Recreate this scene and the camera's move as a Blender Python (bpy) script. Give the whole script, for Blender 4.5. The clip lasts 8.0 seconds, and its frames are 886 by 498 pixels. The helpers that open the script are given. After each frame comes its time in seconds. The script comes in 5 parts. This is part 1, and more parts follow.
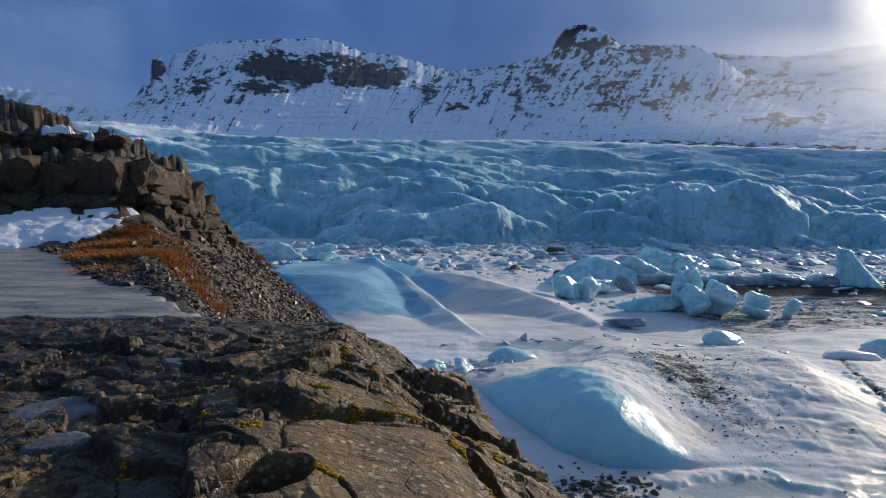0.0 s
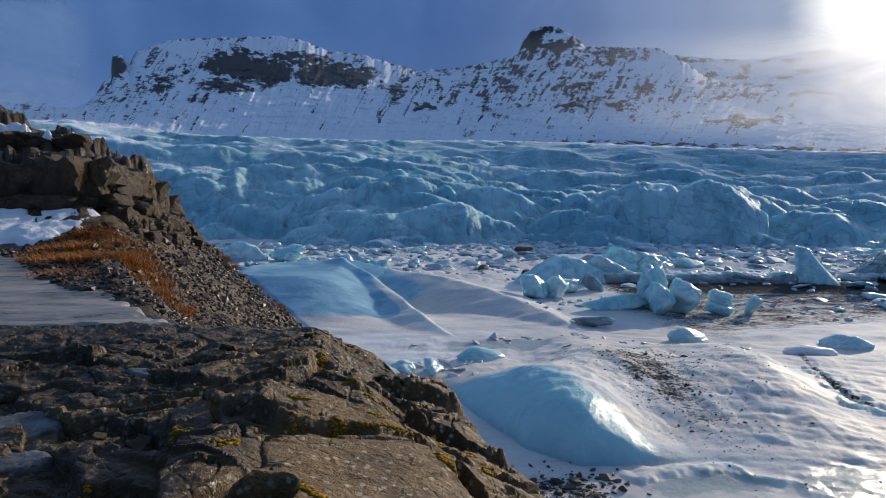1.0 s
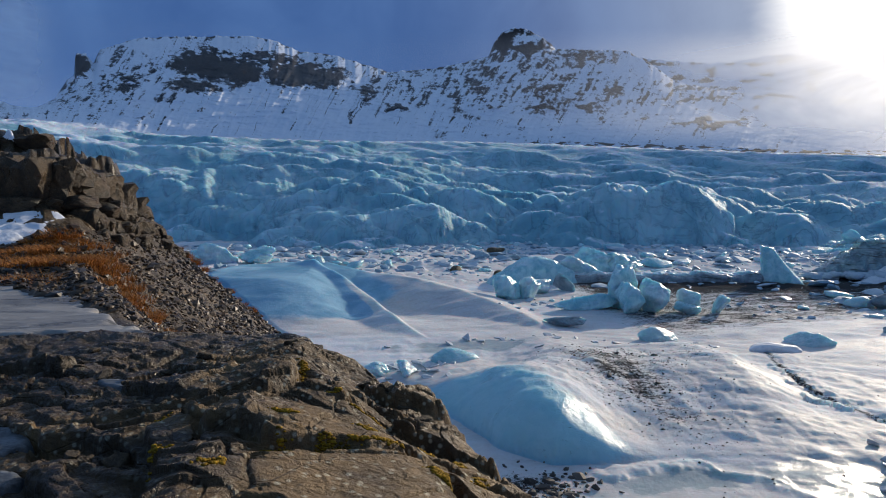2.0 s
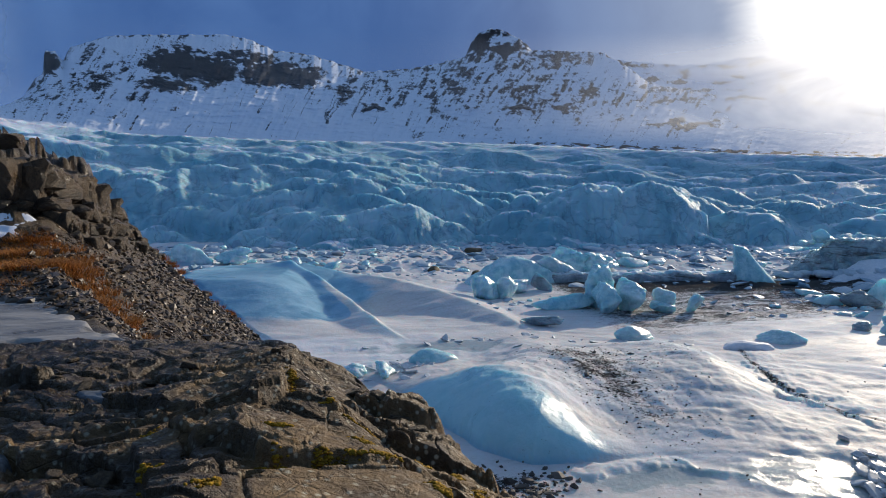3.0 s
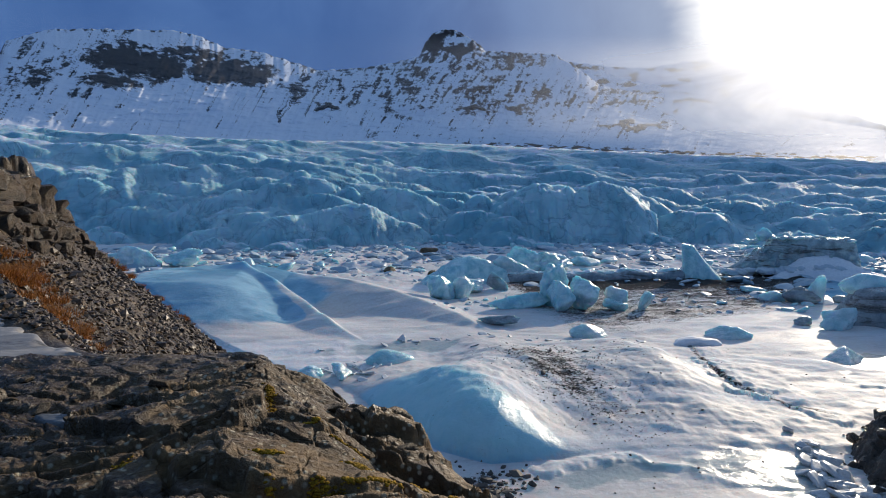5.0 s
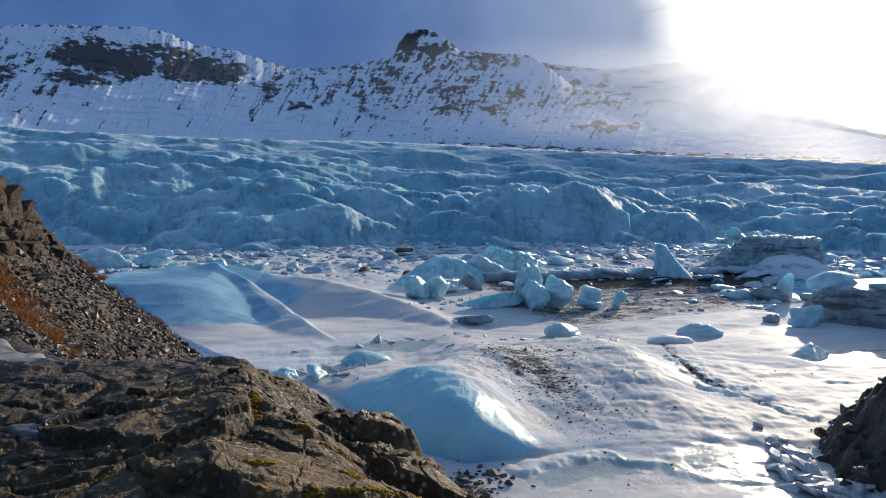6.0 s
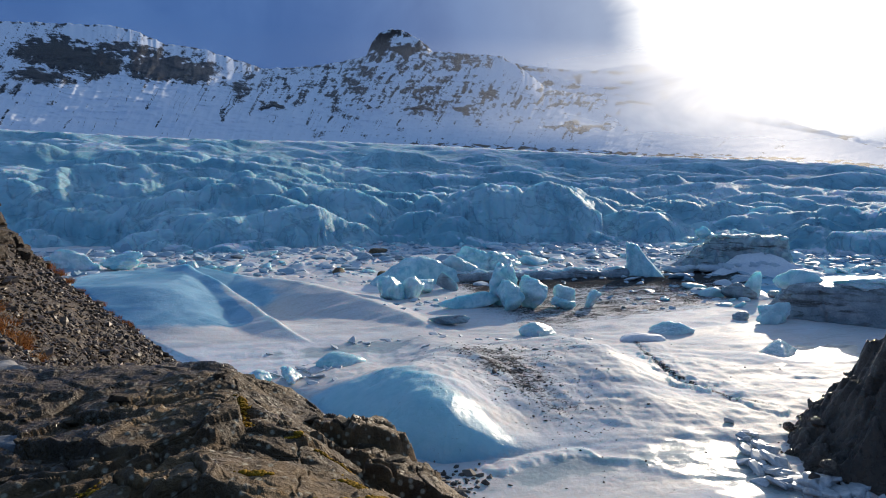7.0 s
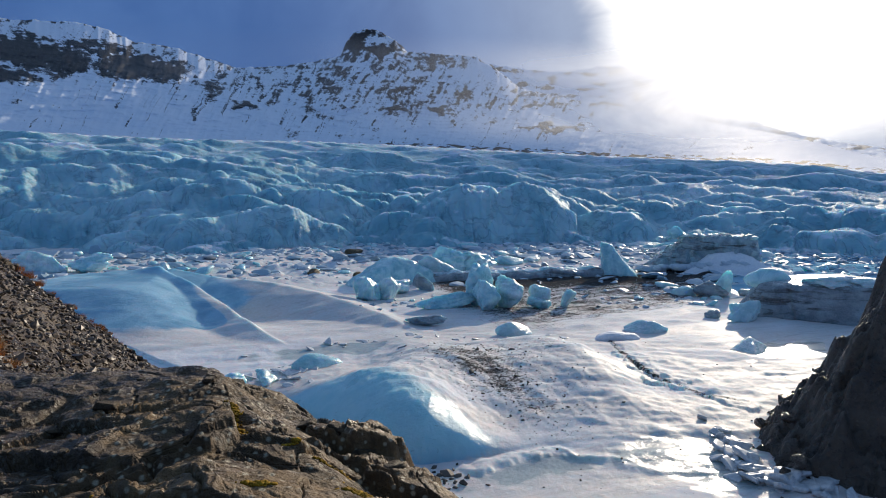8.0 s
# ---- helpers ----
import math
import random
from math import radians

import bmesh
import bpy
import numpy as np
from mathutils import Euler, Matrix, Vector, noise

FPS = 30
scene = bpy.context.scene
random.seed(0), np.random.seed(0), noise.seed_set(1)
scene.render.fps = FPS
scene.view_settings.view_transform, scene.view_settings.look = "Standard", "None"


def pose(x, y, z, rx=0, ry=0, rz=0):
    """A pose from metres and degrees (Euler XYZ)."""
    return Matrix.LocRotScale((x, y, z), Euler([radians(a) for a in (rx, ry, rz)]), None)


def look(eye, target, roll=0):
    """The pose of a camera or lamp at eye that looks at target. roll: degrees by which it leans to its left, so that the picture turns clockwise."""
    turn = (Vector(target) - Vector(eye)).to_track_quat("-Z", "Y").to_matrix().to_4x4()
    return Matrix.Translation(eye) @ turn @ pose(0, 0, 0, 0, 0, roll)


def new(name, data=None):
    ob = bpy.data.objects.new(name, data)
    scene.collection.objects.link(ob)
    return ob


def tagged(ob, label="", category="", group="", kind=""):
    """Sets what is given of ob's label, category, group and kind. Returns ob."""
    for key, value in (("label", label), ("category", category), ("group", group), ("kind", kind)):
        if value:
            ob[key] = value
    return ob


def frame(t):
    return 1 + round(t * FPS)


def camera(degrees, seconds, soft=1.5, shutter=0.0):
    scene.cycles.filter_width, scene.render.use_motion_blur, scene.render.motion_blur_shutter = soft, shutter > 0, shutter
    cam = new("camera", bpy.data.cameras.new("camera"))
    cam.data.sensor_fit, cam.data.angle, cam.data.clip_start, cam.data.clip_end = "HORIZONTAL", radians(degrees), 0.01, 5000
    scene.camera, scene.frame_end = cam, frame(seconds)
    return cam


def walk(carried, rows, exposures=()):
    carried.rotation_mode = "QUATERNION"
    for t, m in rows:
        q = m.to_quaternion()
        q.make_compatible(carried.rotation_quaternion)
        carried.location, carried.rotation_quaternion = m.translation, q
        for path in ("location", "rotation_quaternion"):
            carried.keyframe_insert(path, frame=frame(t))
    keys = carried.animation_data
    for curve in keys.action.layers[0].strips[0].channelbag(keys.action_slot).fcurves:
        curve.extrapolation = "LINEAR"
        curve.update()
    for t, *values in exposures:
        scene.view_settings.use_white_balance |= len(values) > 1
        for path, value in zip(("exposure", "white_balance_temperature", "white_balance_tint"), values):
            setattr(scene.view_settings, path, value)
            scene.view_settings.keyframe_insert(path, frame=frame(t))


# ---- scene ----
cam = camera(69.1, 8.0, 1.0)
PATH = [
    (0, (-0.031, -0.056, 16.553), (-0.034, 1.934, 16.353), -0.1),
    (0.5, (-0.055, -0.011, 16.555), (-0.01, 1.978, 16.355), -0.1),
    (1, (-0.086, 0.037, 16.555), (0.009, 2.025, 16.355), -0.1),
    (1.5, (-0.114, 0.069, 16.559), (0.027, 2.054, 16.361), -0.1),
    (3, (-0.201, 0.165, 16.581), (0.05, 2.139, 16.385), -0.1),
    (3.5, (-0.234, 0.191, 16.593), (0.05, 2.161, 16.397), -0.1),
    (4, (-0.263, 0.226, 16.602), (0.055, 2.191, 16.406), -0.1),
    (4.5, (-0.29, 0.259, 16.608), (0.062, 2.218, 16.412), -0.1),
    (6, (-0.366, 0.36, 16.606), (0.099, 2.295, 16.409), -0.0),
    (6.5, (-0.395, 0.395, 16.605), (0.108, 2.32, 16.409), -0.1),
    (7, (-0.428, 0.432, 16.6), (0.115, 2.347, 16.404), -0.1),
    (7.5, (-0.463, 0.468, 16.594), (0.119, 2.372, 16.398), -0.1),
    (8, (-0.496, 0.499, 16.597), (0.12, 2.392, 16.402), -0.1),
]
walk(cam, [(t, look(eye, target, roll)) for t, eye, target, roll in PATH], [(0.0, 0.0), (3.5, 0.05), (8.0, 0.14)])

# ---- world and sun ----
SUN_AZ, SUN_EL = 45.0, 16.0
STATION = (0.0, 0.0, 16.55)


def heading(az, el=0.0):
    a, e = radians(az), radians(el)
    return Vector((math.sin(a) * math.cos(e), math.cos(a) * math.cos(e), math.sin(e)))


sun_data = bpy.data.lights.new("sun", "SUN")
sun_data.energy, sun_data.angle, sun_data.color = 3.8, radians(0.6), (1.0, 0.86, 0.68)
sun = new("sun", sun_data)
sun.matrix_world = look(heading(SUN_AZ, SUN_EL) * 100, (0, 0, 0))


class Graph:
    """A short way to write node trees."""

    def __init__(self, tree):
        self.tree = tree

    def add(self, kind, **inputs):
        node = self.tree.nodes.new(kind)
        for key, value in inputs.items():
            self.plug(node.inputs[key.replace("_", " ")], value)
        return node

    def plug(self, socket, value):
        if isinstance(value, bpy.types.NodeSocket):
            self.tree.links.new(value, socket)
        else:
            socket.default_value = value

    def noise(self, scale, detail=4.0, rough=0.55, vec=None, warp=0.0):
        n = self.add("ShaderNodeTexNoise", Scale=scale, Detail=detail, Roughness=rough, Distortion=warp)
        if vec is not None:
            self.plug(n.inputs["Vector"], vec)
        return n.outputs["Fac"]

    def cells(self, scale, vec=None, feature="F1", out="Distance"):
        n = self.add("ShaderNodeTexVoronoi", Scale=scale)
        n.feature = feature
        if vec is not None:
            self.plug(n.inputs["Vector"], vec)
        return n.outputs[out]

    def ramp(self, fac, lo, hi, a=0.0, b=1.0):
        n = self.add("ShaderNodeMapRange")
        n.interpolation_type = "SMOOTHSTEP"
        for k, v in zip(("Value", "From Min", "From Max", "To Min", "To Max"), (fac, lo, hi, a, b)):
            self.plug(n.inputs[k], v)
        return n.outputs["Result"]

    def math(self, op, a, b=0.0):
        n = self.add("ShaderNodeMath")
        n.operation = op
        self.plug(n.inputs[0], a), self.plug(n.inputs[1], b)
        return n.outputs[0]

    def mix(self, fac, a, b):
        n = self.add("ShaderNodeMix")
        n.data_type = "RGBA"
        self.plug(n.inputs[0], fac), self.plug(n.inputs[6], a if not isinstance(a, tuple) else (*a, 1)[:4])
        self.plug(n.inputs[7], b if not isinstance(b, tuple) else (*b, 1)[:4])
        return n.outputs[2]

    def attr(self, name):
        n = self.add("ShaderNodeAttribute")
        n.attribute_name = name
        return n.outputs["Fac"]

    def place(self, scale=(1, 1, 1)):
        c = self.add("ShaderNodeTexCoord")
        m = self.add("ShaderNodeMapping", Scale=scale)
        self.plug(m.inputs["Vector"], c.outputs["Object"])
        return m.outputs["Vector"]

    def flat(self):
        """How level the surface lies, 1 for a floor."""
        g = self.add("ShaderNodeNewGeometry")
        s = self.add("ShaderNodeSeparateXYZ", Vector=g.outputs["Normal"])
        return s.outputs["Z"]

    def bump(self, height, strength=0.5, dist=0.02, base=None):
        n = self.add("ShaderNodeBump", Height=height, Strength=strength, Distance=dist)
        if base is not None:
            self.plug(n.inputs["Normal"], base)
        return n.outputs["Normal"]


world = bpy.data.worlds.new("world")
scene.world = world
world.use_nodes = True
w = Graph(world.node_tree)
bg = world.node_tree.nodes["Background"]
sky = w.add("ShaderNodeTexSky")
sky.sky_type, sky.sun_disc = "NISHITA", False
sky.sun_elevation, sky.sun_rotation = radians(SUN_EL), radians(SUN_AZ)
sky.altitude, sky.air_density, sky.dust_density, sky.ozone_density = 100, 1.2, 1.5, 3.0
coord = w.add("ShaderNodeTexCoord")
direction = coord.outputs["Generated"]
sep = w.add("ShaderNodeSeparateXYZ", Vector=direction)
high = w.add("ShaderNodeVectorMath")
high.operation = "SCALE"
w.plug(high.inputs[0], sky.outputs["Color"]), w.plug(high.inputs["Scale"], 0.165)
# a deck of blue-grey cloud hangs over the ridge, thinner overhead
cloud_grain = w.noise(2.2, 5, 0.55, direction, 0.4)
fine_grain = w.noise(7.0, 5, 0.6, direction, 0.6)
grain = w.math("ADD", w.math("MULTIPLY", cloud_grain, 0.7), w.math("MULTIPLY", fine_grain, 0.3))
cloud = w.mix(w.ramp(grain, 0.35, 0.68), (0.047, 0.113, 0.305), (0.088, 0.184, 0.420))
# brighter mist low down
low = w.ramp(w.math("ADD", sep.outputs["Z"], w.math("MULTIPLY", fine_grain, 0.06)), 0.10, 0.19, 1.0, 0.0)
cloud = w.mix(w.math("MULTIPLY", low, 0.38), cloud, (0.20, 0.30, 0.54))
cover = w.ramp(w.math("ADD", sep.outputs["Z"], w.math("MULTIPLY", grain, 0.25)), 0.42, 0.75, 1.0, 0.0)
deck = w.mix(cover, high.outputs[0], cloud)
# the sun behind thin cloud
toward = w.add("ShaderNodeVectorMath")
toward.operation = "DOT_PRODUCT"
w.plug(toward.inputs[0], direction)
toward.inputs[1].default_value = heading(SUN_AZ, SUN_EL)
near_sun = w.math("ADD", toward.outputs["Value"], w.math("MULTIPLY", w.math("SUBTRACT", fine_grain, 0.5), 0.02))
glow_wide = w.math("POWER", w.math("MAXIMUM", near_sun, 0.0), 13.0)
glow_core = w.ramp(near_sun, 0.964, 1.0)
deck = w.mix(w.math("MULTIPLY", glow_wide, 0.7), deck, (0.62, 0.66, 0.72))
deck = w.mix(glow_core, deck, (2.6, 2.45, 2.2))
w.plug(bg.inputs["Color"], deck)
bg.inputs["Strength"].default_value = 1.0

# ---- materials ----


def material(name):
    m = bpy.data.materials.new(name)
    m.use_nodes = True
    g = Graph(m.node_tree)
    return m, g, m.node_tree.nodes["Principled BSDF"]


def dress(g, shader, color, rough, normal=None, spec=0.5):
    g.plug(shader.inputs["Base Color"], color if not isinstance(color, tuple) else (*color, 1)[:4])
    g.plug(shader.inputs["Roughness"], rough)
    g.plug(shader.inputs["Specular IOR Level"], spec)
    if normal is not None:
        g.plug(shader.inputs["Normal"], normal)


def make_mountain_mat():
    m, g, s = material("mountain_snow_and_rock")
    p = g.place()
    rock = g.attr("rock")
    fine = g.noise(0.06, 6, 0.65, p)
    grainy = g.noise(0.24, 5, 0.65, p)
    strata = g.noise(0.05, 6, 0.7, g.place((0.5, 0.5, 2.4)), 0.6)
    edge = g.math("ADD", rock, g.math("MULTIPLY", g.math("SUBTRACT", fine, 0.5), 0.6))
    edge = g.math("ADD", edge, g.math("MULTIPLY", g.math("SUBTRACT", strata, 0.5), 0.7))
    edge = g.math("ADD", edge, g.math("MULTIPLY", g.math("SUBTRACT", grainy, 0.5), 0.5))
    mask = g.ramp(edge, 0.42, 0.60)
    stone = g.mix(g.noise(0.03, 5, 0.6, p), (0.006, 0.007, 0.010), (0.030, 0.030, 0.034))
    stone = g.mix(g.attr("scrub"), stone, g.mix(g.noise(0.08, 5, 0.7, p), (0.10, 0.075, 0.055), (0.30, 0.25, 0.21)))
    snow = g.mix(g.noise(0.008, 5, 0.6, p), (0.72, 0.79, 0.90), (0.86, 0.91, 0.98))
    dress(g, s, g.mix(mask, snow, stone), 0.75, g.bump(fine, 0.5, 3.0), 0.2)
    return m


def ice_color(g, p, scale):
    tone = g.noise(scale, 5, 0.6, p, 0.5)
    c = g.mix(g.ramp(tone, 0.3, 0.72), (0.20, 0.43, 0.52), (0.47, 0.70, 0.77))
    return c


def make_glacier_mat():
    m, g, s = material("glacier_ice")
    p = g.place()
    streak = g.noise(0.10, 6, 0.65, g.place((1, 1, 3)), 0.8)
    ice = ice_color(g, p, 0.035)
    ice = g.mix(g.ramp(streak, 0.52, 0.74, 0, 0.6), ice, (0.16, 0.24, 0.30))
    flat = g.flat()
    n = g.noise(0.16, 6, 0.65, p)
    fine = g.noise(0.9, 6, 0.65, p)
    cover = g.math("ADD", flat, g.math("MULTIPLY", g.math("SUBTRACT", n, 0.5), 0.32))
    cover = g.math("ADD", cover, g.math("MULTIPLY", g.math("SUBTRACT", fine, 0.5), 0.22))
    # this value holds snow cover and the painted bright rims of the crests
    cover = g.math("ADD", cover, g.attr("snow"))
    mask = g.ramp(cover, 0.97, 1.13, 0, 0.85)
    joints = g.ramp(g.cells(0.13, g.place((1.0, 0.6, 0.55)), "DISTANCE_TO_EDGE"), 0.0, 0.07, 0, 1)
    joints = g.math("MAXIMUM", joints, g.ramp(g.noise(0.05, 3, 0.5, p), 0.45, 0.55))
    ice = g.mix(g.math("MULTIPLY", g.math("SUBTRACT", 1.0, joints), 0.13), ice, (0.05, 0.17, 0.30))
    seam = g.math("ABSOLUTE", g.math("SUBTRACT", g.noise(0.09, 5, 0.6, g.place((1.0, 0.7, 0.6)), 1.4), 0.5))
    seam = g.ramp(seam, 0.0, 0.022, 1, 0)
    ice = g.mix(g.math("MULTIPLY", seam, 0.26), ice, (0.07, 0.17, 0.27))
    rel = g.math("ADD", g.math("MULTIPLY", n, 1.0), g.math("ADD", g.math("MULTIPLY", fine, 0.35), g.math("SUBTRACT", g.math("MULTIPLY", joints, 0.12), g.math("MULTIPLY", seam, 0.35))))
    s.inputs["Subsurface Weight"].default_value = 0.6
    s.inputs["Subsurface Radius"].default_value = (0.3, 0.9, 1.2)
    s.inputs["Subsurface Scale"].default_value = 5.0
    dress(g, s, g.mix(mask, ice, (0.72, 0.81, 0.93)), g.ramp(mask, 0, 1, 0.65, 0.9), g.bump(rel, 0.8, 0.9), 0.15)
    return m


def make_lake_mat():
    m, g, s = material("lake_ice_with_snow")
    s.inputs["Subsurface Weight"].default_value = 0.5
    s.inputs["Subsurface Radius"].default_value = (0.4, 0.85, 1.0)
    s.inputs["Subsurface Scale"].default_value = 2.5
    p = g.place()
    wind = g.place((0.35, 1.0, 1.0))
    n = g.noise(0.22, 6, 0.62, wind, 0.6)
    fine = g.noise(2.6, 6, 0.65, p)
    ice_amount = g.math("ADD", g.attr("ice"), g.math("MULTIPLY", g.math("SUBTRACT", n, 0.5), 0.9))
    ice_amount = g.math("ADD", ice_amount, g.math("MULTIPLY", g.math("SUBTRACT", fine, 0.5), 0.25))
    ice_mask = g.ramp(ice_amount, 0.36, 0.66)
    ice = g.mix(g.ramp(g.noise(0.12, 5, 0.6, p, 0.5), 0.3, 0.72), (0.13, 0.32, 0.47), (0.36, 0.60, 0.74))
    # hump face: teal ice painted paler to stand for sunlight passing through it
    clear = g.attr("clear")
    ice = g.mix(clear, ice, g.mix(g.noise(0.9, 5, 0.6, p, 0.6), (0.25, 0.58, 0.68), (0.52, 0.78, 0.83)))
    tint = g.ramp(g.noise(0.09, 5, 0.62, wind, 0.7), 0.34, 0.58)
    snow = g.mix(n, (0.60, 0.63, 0.68), (0.82, 0.835, 0.86))
    snow = g.mix(g.math("MULTIPLY", tint, g.ramp(fine, 0.3, 0.7, 0.35, 0.8)), snow, (0.57, 0.54, 0.51))
    streaks = g.ramp(g.noise(1.1, 6, 0.7, g.place((0.16, 1.1, 1.0)), 0.8), 0.50, 0.66, 0, 0.45)
    snow = g.mix(streaks, snow, (0.40, 0.41, 0.42))
    color = g.mix(ice_mask, snow, ice)
    pool = g.attr("pool")
    color = g.mix(pool, color, g.mix(fine, (0.30, 0.37, 0.38), (0.50, 0.56, 0.57)))
    grit = g.math("ADD", g.math("MULTIPLY", g.noise(3.6, 8, 0.85, g.place((0.5, 1.0, 1.0)), 1.2), 0.75), g.math("MULTIPLY", g.noise(0.5, 5, 0.65, g.place((0.5, 1.0, 1.0)), 0.5), 0.25))
    dirt = g.math("ADD", g.attr("dirt"), g.math("MULTIPLY", g.math("SUBTRACT", grit, 0.5), 4.2))
    dirt = g.ramp(dirt, 0.52, 0.64, 0, 0.97)
    color = g.mix(dirt, color, g.mix(fine, (0.012, 0.013, 0.015), (0.055, 0.053, 0.050)))
    rough = g.math("SUBTRACT", g.ramp(ice_mask, 0, 1, 0.74, 0.40), g.math("MULTIPLY", tint, 0.16))
    rough = g.math("SUBTRACT", rough, g.math("MULTIPLY", pool, 0.42))
    rough = g.math("ADD", rough, g.math("MULTIPLY", g.math("SUBTRACT", n, 0.5), 0.25))
    rough = g.math("SUBTRACT", rough, g.math("MULTIPLY", clear, g.ramp(g.noise(0.35, 4, 0.6, p, 0.5), 0.42, 0.66, -0.22, 0.10)))
    rough = g.math("MAXIMUM", rough, g.ramp(dirt, 0, 1, 0.12, 0.9))
    rubbly = g.attr("rubbly")
    rough = g.math("MAXIMUM", rough, rubbly)
    ripple = g.noise(1.1, 5, 0.6, g.place((0.8, 1.2, 1)), 1.2)
    crust = g.noise(0.25, 5, 0.5, g.place((0.5, 1.3, 1)), 0.9)
    glaze = g.math("MULTIPLY", clear, g.math("MULTIPLY", g.noise(3.0, 5, 0.65, p, 0.8), 1.1))
    h = g.math("ADD", g.math("ADD", glaze, g.math("MULTIPLY", g.math("MULTIPLY", ripple, n), 0.7)), g.math("ADD", g.math("MULTIPLY", fine, 0.65), g.math("MULTIPLY", crust, 0.7)))
    dress(g, s, color, rough, g.bump(h, 0.5, 0.12), g.math("MULTIPLY", g.math("MULTIPLY", g.math("SUBTRACT", 1.0, rubbly), g.math("SUBTRACT", 1.0, dirt)), g.math("ADD", g.ramp(tint, 0, 1, 0.05, 0.09), g.math("MULTIPLY", g.math("MAXIMUM", g.math("MULTIPLY", ice_mask, 0.7), pool), 0.24))))
    return m


def make_rock_mat(name, dark, light, lichen=0.4, rough=0.72, grain=1.0, gloss=0.0):
    m, g, s = material(name)
    p = g.place()
    big = g.noise(1.3 * grain, 5, 0.6, p, 0.4)
    mid = g.noise(9.0 * grain, 6, 0.68, p, 0.3)
    fine = g.noise(70.0 * grain, 4, 0.7, p)
    c = g.mix(g.ramp(g.math("ADD", g.math("MULTIPLY", big, 0.6), g.math("MULTIPLY", mid, 0.4)), 0.34, 0.66), dark, light)
    c = g.mix(g.ramp(fine, 0.35, 0.75, 0, 0.35), c, tuple(0.45 * v for v in dark))
    spots = g.math("MULTIPLY", g.ramp(g.cells(30 * grain, p), 0.12, 0.36, 1, 0), g.ramp(g.noise(3.1 * grain, 4, 0.6, p), 0.32, 0.52))
    c = g.mix(g.math("MULTIPLY", spots, lichen), c, (0.46, 0.41, 0.29))
    rust = g.ramp(g.noise(2.3 * grain, 5, 0.6, p, 0.8), 0.58, 0.74, 0, 0.45)
    c = g.mix(rust, c, (0.13, 0.085, 0.045))
    wet = g.ramp(g.noise(1.9 * grain, 4, 0.55, p), 0.52, 0.66)
    r = g.math("SUBTRACT", g.math("ADD", rough, g.math("MULTIPLY", g.math("SUBTRACT", mid, 0.5), 0.3)), g.math("MULTIPLY", wet, gloss))
    r = g.math("MAXIMUM", r, 0.16)
    splits = g.ramp(g.cells(5.0 * grain, g.place((1.0, 1.6, 2.2)), "DISTANCE_TO_EDGE"), 0.0, 0.035, 0, 1)
    splits = g.math("MAXIMUM", splits, g.ramp(g.noise(2.7 * grain, 3, 0.5, p), 0.46, 0.56))
    pits = g.noise(26.0 * grain, 5, 0.75, p, 0.6)
    c = g.mix(g.math("MULTIPLY", g.math("SUBTRACT", 1.0, splits), 0.3), c, tuple(0.3 * v for v in dark))
    # darker, glossier rock: wetness together with the slab's painted shade
    damp_shade = g.attr("damp_shade")
    c = g.mix(g.math("MULTIPLY", damp_shade, 0.66), c, tuple(0.3 * v for v in dark))
    r = g.math("SUBTRACT", r, g.math("MULTIPLY", damp_shade, 0.22))
    h = g.math("ADD", g.math("MULTIPLY", mid, 1.0), g.math("ADD", g.math("MULTIPLY", pits, 0.8), g.math("MULTIPLY", fine, 0.25)))
    h = g.math("ADD", h, g.math("MULTIPLY", splits, 0.15))
    dress(g, s, c, r, g.bump(h, 0.9, 0.035 / grain), 0.24 + gloss * 0.4)
    return m


def make_plain_mat(name, a, b, scale, rough, bump=0.4, dist=0.01, spec=0.4):
    m, g, s = material(name)
    p = g.place()
    n = g.noise(scale, 5, 0.6, p, 0.3)
    f = g.noise(scale * 8, 4, 0.65, p)
    dress(g, s, g.mix(g.ramp(g.math("ADD", g.math("MULTIPLY", n, 0.65), g.math("MULTIPLY", f, 0.35)), 0.32, 0.68), a, b), rough,
          g.bump(g.math("ADD", n, g.math("MULTIPLY", f, 0.4)), bump, dist), spec)
    return m


def make_puddle_mat():
    m, g, s = material("frozen_puddle")
    streak = g.noise(2.2, 6, 0.68, g.place((0.5, 2.2, 1)), 0.8)
    fine = g.noise(14, 5, 0.7, g.place((0.6, 1.6, 1)), 0.5)
    c = g.mix(g.ramp(streak, 0.32, 0.66), (0.08, 0.078, 0.075), (0.32, 0.30, 0.275))
    c = g.mix(g.ramp(fine, 0.45, 0.75, 0, 0.5), c, (0.56, 0.55, 0.52))
    dress(g, s, c, g.ramp(streak, 0.3, 0.7, 0.22, 0.5), g.bump(g.math("ADD", streak, g.math("MULTIPLY", fine, 0.5)), 0.5, 0.03), 0.5)
    return m


def make_island_mat(name, a, b, rough, spec=0.4):
    """For joined small pieces: every piece its own tone."""
    m, g, s = material(name)
    geo = g.add("ShaderNodeNewGeometry")
    f = g.noise(40, 4, 0.65, g.place())
    c = g.mix(geo.outputs["Random Per Island"], a, b)
    c = g.mix(g.ramp(f, 0.4, 0.7, 0, 0.4), c, tuple(0.5 * v for v in a))
    dress(g, s, c, rough, g.bump(f, 0.4, 0.01), spec)
    return m


